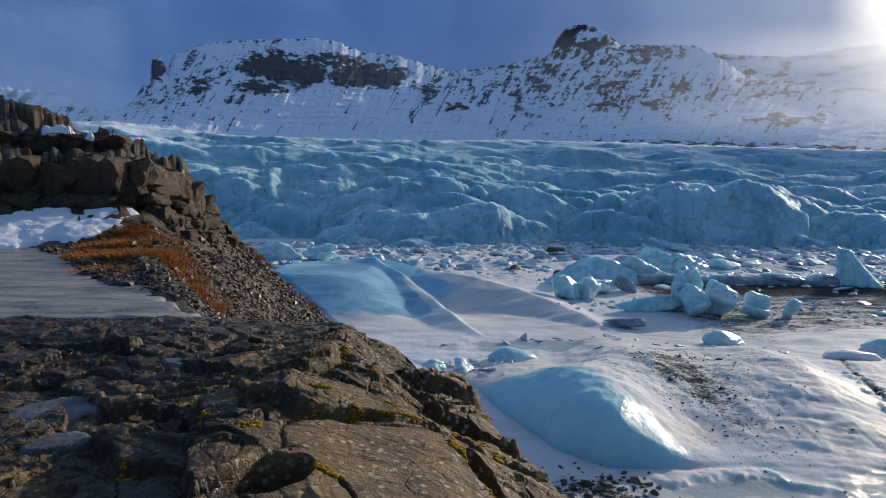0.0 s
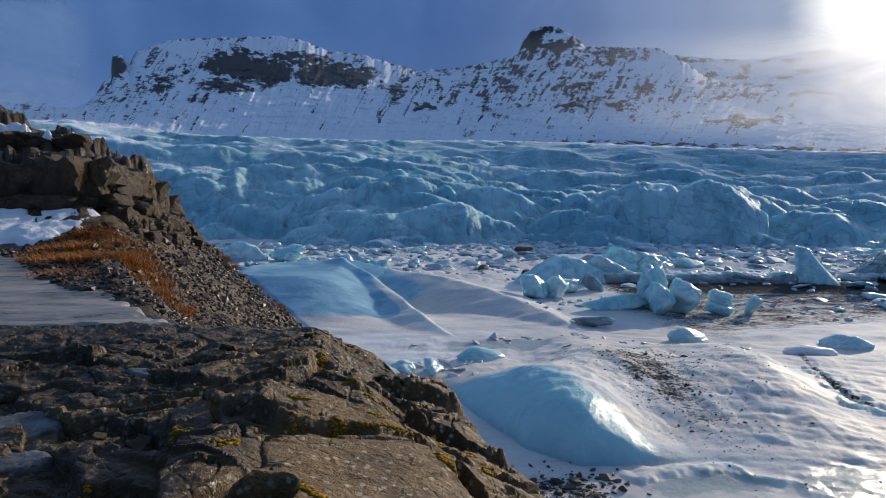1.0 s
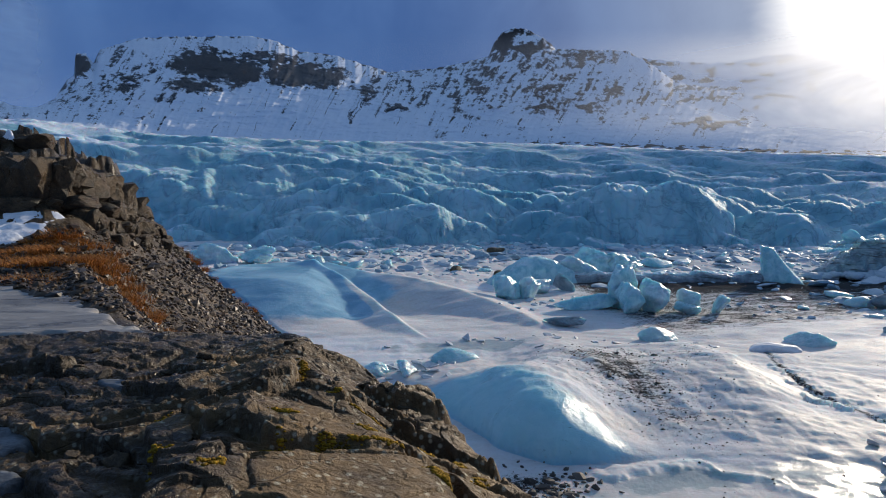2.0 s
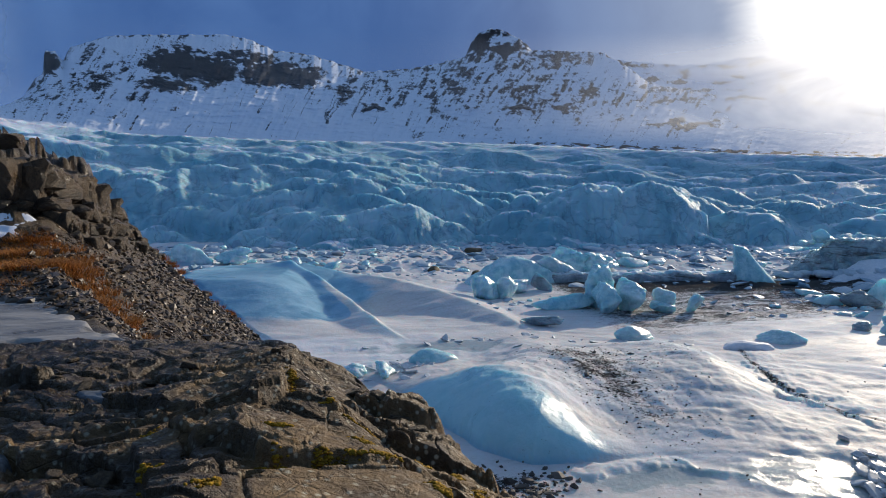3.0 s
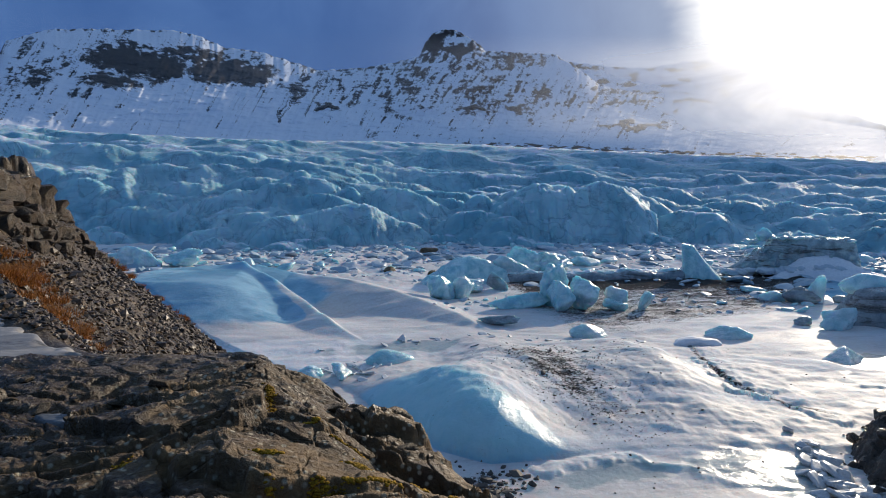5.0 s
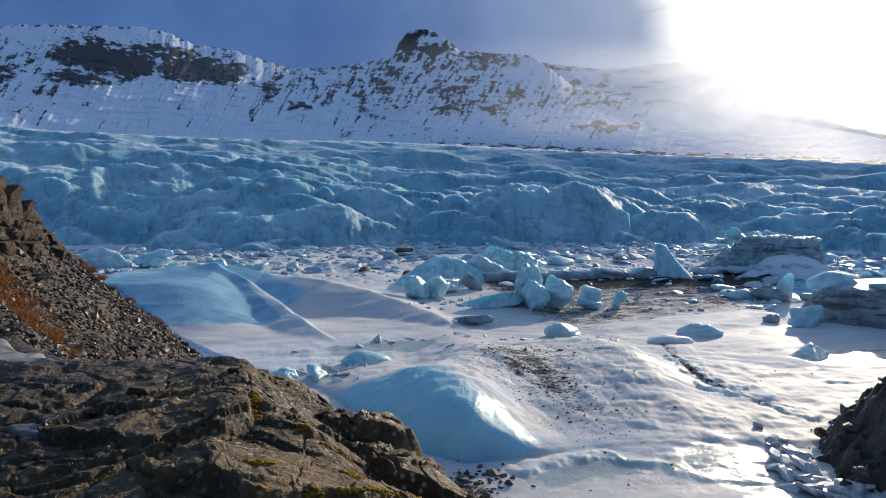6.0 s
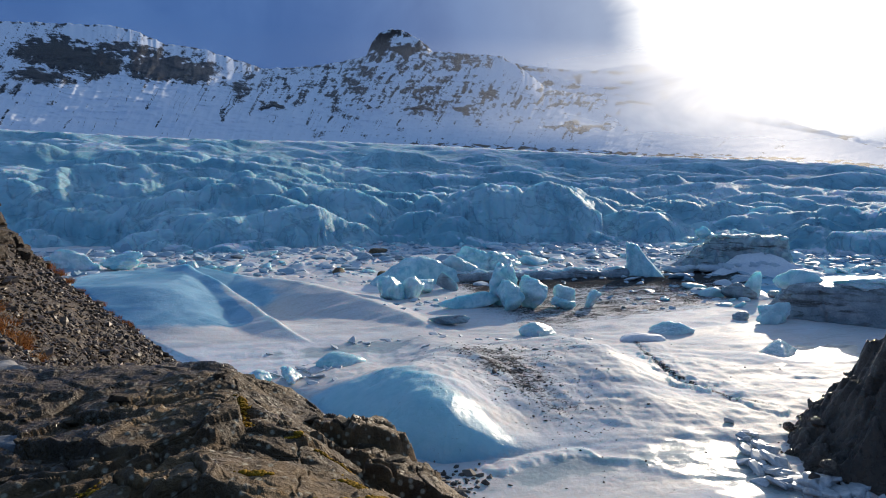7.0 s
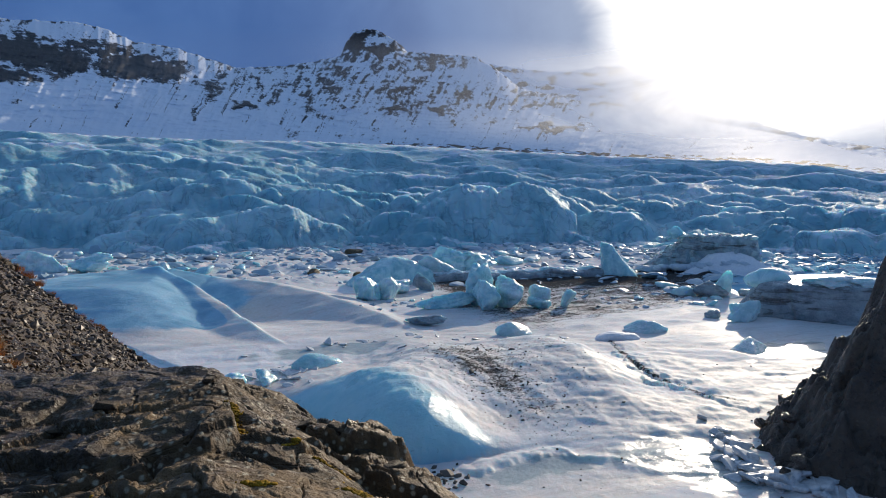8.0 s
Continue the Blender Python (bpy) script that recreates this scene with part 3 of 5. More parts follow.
        near_side = zc - 0.62 * (np.sqrt((n * min(steep, 1.15)) ** 2 + 25.0) - 5.0)
        prof = np.where(off < 0, near_side, zc - 5.0 * (1 - np.exp(-np.maximum(off, 0) / 14)) - 0.05 * np.maximum(off, 0))
        inside = (az > a[0]) & (az < a[-1])
        z = np.where(inside, soft_max(prof, z, 0.7 + 0.002 * dist), z)
    # overlapping lobes: rounded swells that the crevasses part from one another
    rng = np.random.default_rng(7)
    axis = np.linspace(66, -48, 820)
    below = z.copy()
    for k in range(300):
        low = k >= 190
        if k == 190:
            toe = d - d0 + 7 * fbm(x * 0.055, y * 0.055, 3, 63)
            z = -2.0 + (z + 2.0) * (0.55 * step(toe, -9, 8) + 0.45 * step(toe, 2, 30))
            below = z.copy()
        ca, reach = rng.uniform(-30, 60), rng.uniform(0, 1)
        front = float(np.interp(ca, axis[::-1], d0[0][::-1]))
        cd = front + 1 + 62 * reach ** 1.2 if low else front + 24 + 250 * reach ** 1.5
        width = rng.uniform(5, 10) + 9 * rng.uniform(0, 1) ** 2 if low else rng.uniform(10, 26) * (0.8 + cd / 700)
        half = math.degrees(width * 1.3 / cd)
        c0, c1 = np.searchsorted(-axis, [-(ca + half), -(ca - half)])
        r0, r1 = np.searchsorted(steps, [cd - 45, cd + 45])
        if c1 - c0 < 3 or r1 - r0 < 3:
            continue
        win = (slice(r0, r1), slice(c0, c1))
        theta = radians(ca) - radians(rng.uniform(-34, 22))
        dx, dy = x[win] - cd * math.sin(radians(ca)), y[win] - cd * math.cos(radians(ca))
        u = dx * math.cos(theta) - dy * math.sin(theta)
        v = dx * math.sin(theta) + dy * math.cos(theta)
        i0, j0 = int(np.clip(np.searchsorted(steps, cd), 0, len(steps) - 1)), int(np.clip((c0 + c1) // 2, 0, 819))
        crown = below[i0, j0] + rng.uniform(0.8, 3.4) + 0.05 * rng.uniform(-1, 1) * u - (4.5 if low else 7.0) * (u / width) ** 2
        v = v + 3.0 * np.abs(perlin(u * 0.11 + k, v * 0.11, 95)) + 0.8 * perlin(u * 0.3 + k, v * 0.3, 89)
        lobe = np.where(v < 0, crown - 0.95 * (np.sqrt(v * v + 4.0) - 2.0), crown - 0.26 * v)
        z[win] = soft_max(lobe, z[win], 0.3)
    # broken rind of the ice: blocks, cracks and runnels
    bf1, bf2, ra, rb = cellular(x * 0.16 + 0.3 * fbm(x * 0.1, y * 0.1, 2, 8), d * 0.10, 44)
    near = step(d, 420, 190)
    z = z + near * (0.25 * (ra - 0.5) - 0.25 * step(bf2 - bf1, 0.08, 0.0)) * step(d - d0, -6, 10)
    pillow = np.abs(perlin(x * 0.07 + 0.3 * d * 0.05, d * 0.11, 93)) + 0.3 * np.abs(perlin(x * 0.16, d * 0.22, 94))
    z = z + near * 0.8 * (pillow - 0.35) * step(d - d0, -4, 14)
    # crevasses: narrow winding cuts
    for lean, fx, fd, seed in ((0.9, 0.040, 0.085, 96), (-0.7, 0.055, 0.11, 97)):
        vein = np.abs(perlin((x + lean * d) * fx + 0.35 * fbm(x * 0.07, y * 0.07, 2, 99), (d - lean * x) * fd, seed))
        z = z - 0.9 * step(vein, 0.05, 0.0) * step(d, 330, 220) * step(d - d0, -8, 6)
    lift = 1.3 * fbm(x * 0.05, y * 0.06, 3, 55) * (0.4 + 0.6 * near) + 0.14 * fbm(x * 0.35, y * 0.35, 3, 56) * near
    z = z + lift
    z = -2.0 + (z + 2.0) * step(d - d0, -15, -8)
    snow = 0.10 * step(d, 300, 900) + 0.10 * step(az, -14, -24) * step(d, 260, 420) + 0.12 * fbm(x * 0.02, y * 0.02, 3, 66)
    # the far rim of the ice stays below the mountain's foot
    rim = STATION[2] + d * np.tan(np.radians(top - 0.02 + 0.14 * fbm(az * 0.9, d * 0.004, 3, 68)))
    z = np.where(d > 300, -soft_max(-z, -rim, 1.0), z)
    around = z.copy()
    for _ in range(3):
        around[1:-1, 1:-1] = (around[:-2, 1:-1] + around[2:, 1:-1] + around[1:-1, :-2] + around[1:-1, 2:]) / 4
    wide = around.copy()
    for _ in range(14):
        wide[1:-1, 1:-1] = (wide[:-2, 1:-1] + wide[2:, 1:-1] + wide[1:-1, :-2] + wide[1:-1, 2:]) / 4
    # convex crests whitened to paint the rims that low sun shines through
    crest_light = np.clip((around - wide) / 0.35, -0.2, 1.0)
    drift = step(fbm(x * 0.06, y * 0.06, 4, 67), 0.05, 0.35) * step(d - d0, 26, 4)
    snow = snow + 0.10 * np.maximum(crest_light, 0) ** 1.5 * (0.55 + 0.45 * step(az, 0, 15)) + 0.14 * drift * step(az, -12, 0)
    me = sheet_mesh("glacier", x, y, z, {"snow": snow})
    setting("glacier", me, GLACIER, "blue crevassed snow-dusted glacier tongue with bright backlit rims painted on its wave crests", "glacier")


make_glacier()

# ---- frozen lake ----


def lake_height(x, y):
    d = np.hypot(x, y)
    z = 0.05 * fbm(x * 0.35, y * 0.5, 4, 1) + 0.10 * fbm(x * 0.06, y * 0.1, 3, 2)
    z = z + 0.05 * ridged(x * 0.10 + 0.3 * y * 0.1, y * 0.26, 2, 6) * step(d, 120, 90)
    # the long blue mound and the sharp fin that runs down from it
    mound = 4.5 * np.clip(1.15 * np.exp(-(np.abs((x + 17.0) / 12.5) ** 3 + np.abs((y - 91) / 16) ** 2.6)), 0, 1)
    s, h = along(x, y, [(-10.5, 97, 4.6), (-8.6, 93, 4.2), (-6.0, 89, 3.4), (-2.0, 82, 2.0), (1.6, 72.5, 0.75), (4.6, 66.5, 0.0)])
    side = beside(x, y, [(-10.5, 97), (-8.6, 93), (-6.0, 89), (-2.0, 82), (1.6, 72.5), (4.6, 66.5)])
    fin = 1.12 * h - np.where(side > 0, 0.21 * s, 0.80 * s) + 0.02 * fbm(x * 0.4, y * 0.4, 3, 7)
    s2, h2 = along(x, y, [(-9, 100, 4.0), (-4, 99, 3.0), (4, 94, 2.4), (10, 87, 1.9), (15, 79, 1.0), (19.5, 68, 0.0)])
    back = 1.1 * h2 - 0.20 * s2 - 0.012 * s2 * s2
    z = soft_max(np.maximum(soft_max(mound, fin, 0.15), back), z, 0.2)
    z = z - 0.7 * blob(x, y, 0.5, 84, 2.6, 6.0, 28)
    z = z - 0.3 * blob(x, y, -3.5, 77.5, 2.2, 3.2, 25)
    # the hump near the shore: scooped blue bank, snow sloping away behind
    bank = beside(x, y, [(-4, 60), (2.2, 51.5), (4.6, 44.5), (7.0, 38.6), (9.8, 36.2), (13.0, 35.7), (18, 36.2), (26, 30), (30, 20)])
    inner = np.maximum(-bank, 0)
    gentle = step(x, 9.5, 17)
    bulge = np.sqrt(1 - (1 - np.clip(inner / 6.5, 0, 1)) ** 2)
    bulge = bulge * (1 - gentle) + gentle * (0.10 * bulge + 0.90 * step(inner, 0, 17))
    tall = 3.3 * np.exp(-((x - 9.8) / np.where(x < 9.8, 7.0, 13.0)) ** 2 - (np.maximum(y - 43.5 - 4 * gentle, 0) / (8.0 + 5 * gentle)) ** 2) + 0.25 * step(x, 22, 14)
    z = z + bulge * tall * (1 + 0.05 * fbm(x * 0.5, y * 0.5, 3, 41))
    z = z + 0.10 * fbm(x * 0.45, y * 0.3, 4, 43) * step(-bank, 1, 5) * step(d, 70, 60)
    z = z + 0.20 * np.exp(-((bank - 1.1 - 0.9 * fbm(x * 0.4, y * 0.4, 4, 44)) / 0.45) ** 2) * step(x, 10, 13) * step(x, 24, 19)
    # a dune beside it, gentle to one side and steep to the other
    q, dune = along(x, y, [(27.5, 64, 0.0), (28.3, 58, 1.0), (28.6, 52, 1.7), (27.8, 47, 1.4), (26.6, 42, 0.7), (25.5, 37, 0.0)])
    lee = beside(x, y, [(27.5, 64), (28.3, 58), (28.6, 52), (27.8, 47), (26.6, 42), (25.5, 37)])
    z = z + dune * np.where(lee < 0, np.exp(-(q / 3.0) ** 2), np.exp(-(q / 6.5) ** 1.6)) * step(-bank, 0, 4)
    # the crack and its lifted lip
    c, ch = along(x, y, [(37.5, 60, 0.1), (34.6, 52, 0.22), (33.2, 46.5, 0.34), (33.6, 42, 0.36), (35.2, 38.4, 0.2)])
    cside = beside(x, y, [(37.5, 60), (34.6, 52), (33.2, 46.5), (33.6, 42), (35.2, 38.4)])
    wob = 2.2 * fbm(x * 0.3, y * 0.3, 5, 19, 0.6)
    z = z + 0.7 * ch * np.where(cside + wob < 0, np.exp(-np.abs(c + wob) / 1.3), -0.6 * np.exp(-np.abs(c + wob) / 0.5)) + 0.14 * ch * np.exp(-(c / 3.5) ** 2) * (cellular(x * 0.9, y * 0.9, 48)[2] - 0.4)
    # rough ground under the brash
    rough = step(d, 100, 125) * step(d, 260, 190)
    f1, f2, ra, rb = cellular(x * 0.35, y * 0.28, 23)
    z = z + rough * (0.9 * np.maximum(ra - 0.55, 0) * step(f2 - f1, 0.05, 0.3) + 0.4 * fbm(x * 0.12, y * 0.12, 4, 24))
    f1, f2, ra, rb = cellular(x * 0.22, y * 0.2, 29)
    mid = step(d, 55, 62) * step(d, 110, 96)
    drift = np.abs(fbm((x - 0.5 * y) * 0.10, (y + 0.3 * x) * 0.30, 4, 27, 0.55))
    z = z + step(d, 30, 40) * step(d, 80, 62) * 0.20 * (0.4 - drift) * step(x, 14, 26)
    z = z + mid * 0.22 * np.maximum(fbm(x * 0.10, y * 0.22, 3, 28), 0)
    # long low drifts
    z = z + 0.22 * np.abs(fbm((x + 0.25 * y) * 0.035, (y - 0.2 * x) * 0.11, 3, 47, 0.4)) * step(d, 26, 34) * step(d, 112, 96)
    return z


def make_lake():
    steps = np.concatenate([21 * (112 / 21) ** np.linspace(0, 1, 380), 112 * (245 / 112) ** np.linspace(0.01, 1, 90)])
    x, y, az, d = polar(-36, 66, 800, steps)
    z = lake_height(x, y)
    mound = step(z, 0.3, 1.4) * step(x, 2, -7) * step(d, 68, 82) + 0.4 * blob(x, y, -3.5, 77.5, 1.8, 2.4, 25) + 0.7 * blob(x, y, -1.5, 90, 4, 5, -40)
    bank = beside(x, y, [(-4, 60), (2.2, 51.5), (4.6, 44.5), (7.0, 38.6), (9.8, 36.2), (13.0, 35.7), (18, 36.2), (26, 30), (30, 20)])
    face = step(-bank, -0.5, 0.2) * step(-bank, 9.5, 3.0) * step(x, 18, 9.5) * step(y, 53, 46)
    ice = 0.85 * mound + (0.62 + 0.35 * step(-bank, 4.5, 1.0)) * face + 0.14 * step(d, 95, 120) * step(d, 260, 200) + 0.10
    ice = ice + 0.25 * blob(x, y, -8, 78, 8, 6)
    crest, tall = along(x, y, [(-10.5, 97, 1), (-8.6, 93, 1), (-6.0, 89, 1), (-2.0, 82, 1), (1.6, 72.5, 1), (4.6, 66.5, 1)])
    bright = beside(x, y, [(-10.5, 97), (-8.6, 93), (-6.0, 89), (-2.0, 82), (1.6, 72.5), (4.6, 66.5)])
    ice = ice - 1.0 * np.where(bright > 0, np.exp(-(crest / 1.3) ** 2), 0) * step(y, 94, 84) + 0.8 * blob(x, y, -3.5, 77.5, 2.0, 2.6, 25) - 0.6 * blob(x, y, -3.5, 72, 5, 3.5, 15)
    ice = ice + 0.45 * step(d, 92, 110) * step(az, 36, 44)
    pool = blob(x, y, 8.5, 63.5, 6.5, 2.2) ** 0.6 + blob(x, y, 25.5, 30.5, 3.6, 5.5) + blob(x, y, 52, 50, 7, 4) + 0.8 * blob(x, y, 15, 33, 8, 1.6)
    pool = step(pool + 0.35 * fbm(x * 0.3, y * 0.4, 4, 31), 0.45, 0.7)
    dirt = 0.33 * blob(x, y, 18.5, 52, 4.2, 5) + 0.34 * blob(x, y, 19.0, 44.5, 2.8, 6, 12) + 0.28 * blob(x, y, 27.5, 55, 3, 4) + 0.20 * blob(x, y, 21, 48, 9, 12) + 0.06 * step(d, 75, 60)
    dirt = dirt + 0.62 * step(x, 24, 33) * step(x - 0.86 * y, 6, -4) * step(y - 0.3 * (x - 40), 62, 74) * step(y, 110, 104) + 0.30 * step(x, 30, 36) * step(x - 0.9 * y, 4, -4) * step(y, 92, 99) * step(y, 110, 104)
    dirt = dirt + 0.62 * np.exp(-(beside(x, y, [(37.5, 60), (34.6, 52), (33.2, 46.5), (33.6, 42), (35.2, 38.4)]) / 0.4) ** 2) + 0.15 * step(d, 95, 120) + 0.55 * blob(x, y, 7, 33.5, 3, 2)
    me = sheet_mesh("lake", x, y, z, {"ice": ice, "clear": face, "pool": pool, "dirt": dirt, "rubbly": step(d, 86, 104)})
    setting("lake", me, LAKE, "frozen glacier lake with wind-packed snow, blue ice and grit", "lake")
    # the plain under it all
    n = 64
    a, r = np.meshgrid(np.linspace(2 * math.pi, 0, n + 1), np.array([0.0, 200, 600, 1500, 3000, 4700]))
    me = sheet_mesh("ground", r * np.cos(a), r * np.sin(a), np.full(a.shape, -2.5) + 6 * fbm(r * np.cos(a) * 0.002, r * np.sin(a) * 0.002, 3, 9) * step(r, 1500, 3000))
    setting("ground", me, SNOW, "snow-covered plain reaching to the horizon", "ground")


make_lake()

# ---- rocky shore ----
BRINK = [(0.9, -6), (0.45, 0.2), (0.35, 1.4), (0.23, 1.9), (0.05, 2.4), (-0.04, 2.95), (-0.36, 3.45), (-0.76, 3.95), (-1.62, 5.0), (-2.7, 7), (-3.65, 9.5),
         (-4.4, 12), (-5.4, 15), (-7.7, 20), (-13, 30)]
CLIFF = [(-22, 6.6), (-9, 10.2), (-6.9, 10.5), (-5.5, 10.75), (-5.08, 11.3), (-5.0, 12.6), (-5.2, 14.2), (-5.8, 15.8), (-7.6, 18.5), (-14, 28)]
SHORELINE = [(-1.0, 4.0), (-1.7, 4.65), (-2.8, 5.4), (-3.75, 6.3), (-4.2, 7.0), (-5.0, 8.0), (-5.8, 8.9), (-8.0, 9.5)]
SLOPE = [(3.4, -0.1), (4.3, -0.95), (5.0, -1.35), (5.75, -1.7), (7.0, -2.5), (8.7, -3.3), (10.5, -3.7), (13.4, -4.25), (14.4, -4.5), (15.6, -4.95), (17, -5.8), (22, -10.5), (34, -18)]


def shore_height(x, y, detail=True):
    """The bedrock slab, the frozen puddle's hollow, the gravel flank and the crag behind."""
    s = beside(x, y, BRINK)
    c = -beside(x, y, CLIFF)
    slab = step(y + 0.06 * x, 4.25, 3.75)
    top = 15.87 - 0.20 * np.maximum(x + 0.6, 0) - 0.055 * (y - 2.2) * step(y, -2, 1) - 0.15 * np.clip(-x - 0.62, 0, 0.9) - 0.06 * step(y, 2.3, 1.4) * step(x, -0.6, -1.1)
    top = np.maximum(top, 15.60 + 0.12 * step(y, 1.9, 2.8) * step(y, 4.3, 3.9) + 0.06 * step(y, 3.9, 4.3))
    far = step(y + 0.06 * x, 3.75, 4.25)
    flank = step(y + 0.3 * x, 3.7, 4.4)
    gside = beside(x, y, SHORELINE)
    top = top + far * 0.16 * step(gside, 0.0, 1.6) - 0.06 * far * step(-gside, -0.15, 0.25)
    z = top
    jog = 0.0
    if detail:
        # joints split the slab into plates, each tipped and lifted a little its own way
        wx, wy = x + 0.10 * fbm(x * 2.2, y * 2.2, 3, 4), y + 0.10 * fbm(x * 2.2 + 5, y * 2.2, 3, 5)
        f1, f2, ra, rb = cellular(wx * 1.0 + 0.35 * wy, wy * 1.5, 12)
        g1, g2, sa, sb = cellular(wx * 2.6 + 0.8 * wy, wy * 4.4 - 0.6 * wx, 13)
        k1, k2, ta, tb = cellular(wx * 8.0 + 2 * wy, wy * 11.0, 14)
        calm = np.clip(1.3 * blob(x, y, -0.22, 1.60, 0.36, 0.44, 20), 0, 1)
        back = step(y + 0.1 * x, 3.1, 3.6)
        broken = slab * (1 - 0.85 * calm) * (0.75 - 0.6 * back)
        # strata: thin beds that end in low sharp ledges
        bed = 0.50 * fbm(wx * 0.9, wy * 1.9, 3, 36, 0.4) + 0.34 * (ra - 0.5) + 0.16 * (sa - 0.5)
        layer = bed / 0.21
        whole = np.floor(layer)
        beds = 0.030 * (whole + step(layer - whole, 0.86, 1.0)) + 0.006 * (layer - whole)
        tip = 0.030 * ((sb - 0.5) * (wy * 4.4 - np.floor(wy * 4.4)) + (tb - 0.5) * 0.25)
        cracks = -0.045 * step(f2 - f1, 0.035, 0.0) - 0.020 * step(g2 - g1, 0.035, 0.0) - 0.004 * step(k2 - k1, 0.06, 0.0)
        z = z + broken * (beds + cracks + tip + 0.006 * (ta - 0.5)) + slab * (0.012 * (1 - 0.6 * calm) * fbm(x * 6, y * 8, 5, 16, 0.55) - 0.013 * (1 - 0.85 * calm) * np.abs(fbm(x * 3.1, y * 4.3, 4, 19, 0.55)))
        z = z + slab * back * 0.03 * fbm(x * 2.0, y * 3.0, 4, 28, 0.45)
        # plates that stand proud: each line is walked with the higher rock on its right
        ragged = 0.018 * fbm(x * 9, y * 9, 4, 18) + 0.03 * fbm(x * 3, y * 3, 2, 17)
        for reach, line in (
                (0.34, [(-0.40, 1.84, 0.0), (-0.47, 1.90, 0.045), (-0.56, 2.01, 0.055), (-0.66, 2.10, 0.05), (-0.76, 2.22, 0.0)]),
                (0.25, [(-0.04, 2.03, 0.01), (-0.15, 2.01, 0.022), (-0.35, 1.94, 0.022), (-0.50, 1.87, 0.01)]),
                (0.30, [(0.12, 2.36, 0.05), (0.06, 2.40, 0.07), (-0.05, 2.43, 0.075), (-0.11, 2.50, 0.05), (-0.17, 2.69, 0.0)]),
                (0.26, [(0.06, 2.84, 0.05), (0.0, 2.85, 0.07), (-0.10, 2.84, 0.08), (-0.19, 2.94, 0.06), (-0.25, 3.19, 0.0)]),
                (0.30, [(-0.55, 3.10, 0.0), (-0.51, 2.88, 0.06), (-0.50, 2.74, 0.075), (-0.53, 2.60, 0.03), (-0.64, 2.48, 0.0)]),
                (0.30, [(-0.80, 1.95, 0.0), (-0.98, 2.19, 0.05), (-1.28, 2.28, 0.06), (-1.52, 2.52, 0.06), (-1.9, 2.8, 0.0)]),
                (0.25, [(-0.78, 2.50, 0.0), (-0.95, 2.59, 0.04), (-1.20, 2.77, 0.05), (-1.38, 3.18, 0.0)]),
                (0.25, [(-0.80, 2.84, 0.0), (-0.94, 2.92, 0.045), (-1.10, 3.10, 0.045), (-1.25, 3.40, 0.0)]),
                (0.32, [(-1.46, 3.06, 0.0), (-1.56, 3.10, 0.06), (-1.75, 3.20, 0.06), (-1.95, 3.28, 0.05)]),
                (0.28, [(-0.86, 1.70, 0.03), (-0.99, 1.75, 0.05), (-1.18, 1.99, 0.05), (-1.3, 2.1, 0.0)]),
                (0.25, [(-0.90, 1.30, 0.06), (-1.00, 1.50, 0.06), (-1.07, 1.69, 0.03), (-1.2, 1.75, 0.0)]),
                (0.70, [(-0.50, 0.90, 0.09), (-0.60, 1.30, 0.10), (-0.68, 1.52, 0.10), (-0.73, 1.70, 0.09), (-0.86, 2.08, 0.05), (-0.92, 2.4, 0.0)])):
            q, h = along(x, y, line)
            side = beside(x, y, [p[:2] for p in line]) + ragged
            z = z + h * (step(side, -0.010, 0.012) - (1.0 if reach > 0.6 else 0.55)) * np.exp(-(q / reach) ** 2) - 0.35 * h * np.where(side < 0, np.exp(-(q / 0.05) ** 2), 0)
        # gullies and cracks between them
        for line, w, h in (([(-0.16, 2.16), (-0.05, 2.0), (0.03, 1.88), (0.10, 1.76), (0.17, 1.6), (0.24, 1.3)], 0.030, 0.09), ([(-0.09, 2.10), (0.05, 2.08), (0.12, 1.98)], 0.022, 0.05),
                           ([(-0.52, 1.87), (-0.35, 1.925), (-0.15, 1.995), (-0.05, 2.01)], 0.012, 0.025), ([(-0.23, 2.77), (-0.19, 2.65), (-0.09, 2.62), (-0.02, 2.45)], 0.022, 0.05),
                           ([(-0.44, 1.58), (-0.30, 1.47), (-0.2, 1.3)], 0.010, 0.02), ([(-0.58, 1.62), (-0.54, 1.70), (-0.50, 1.80)], 0.012, 0.03)):
            q, _ = along(x, y, [(*p, 0) for p in line])
            z = z - h * step(q + ragged, 1.15 * w, 0.35 * w)
        z = z - 0.16 * step(blob(x, y, -0.46, 1.43, 0.085, 0.13, -35) + 2.5 * ragged, 0.36, 0.55)
        z = z + far * (1 - step(-gside, -0.1, 0.2)) * (0.05 * fbm(x * 1.4, y * 1.4, 4, 21) + 0.02 * fbm(x * 7, y * 7, 3, 22))
        jog = 0.16 * fbm(x * 2.4, y * 2.4, 4, 26) + 0.10 * (cellular(x * 3.2, y * 3.2, 27)[2] - 0.5)
    # the drop to the lake
    out = s + jog * (0.30 + 0.70 * step(y, 4.6, 6.0))
    fall = np.where(out > 0, 0.35 * out + 2.0 * np.maximum(out - 0.12, 0), 0.0)
    near_edge = 0.10 * step(out, -0.35, 0.0) * slab
    z_slab = z - fall - near_edge
    # the gravel flank: an even slope towards the lake that ends in a spur
    u = x - np.interp(y, *zip(*SLOPE)) + 0.35 * jog
    slope = 15.0 - 0.88 * u - 0.5 * np.maximum(u - 2.6, 0) - 1.2 * np.maximum(y - 16.2, 0)
    bench = z + 0.30 * step(c, -1.9, -0.2)
    z_flank = -soft_max(-bench, -slope, 0.10)
    z = z_slab * (1 - flank) + z_flank * flank
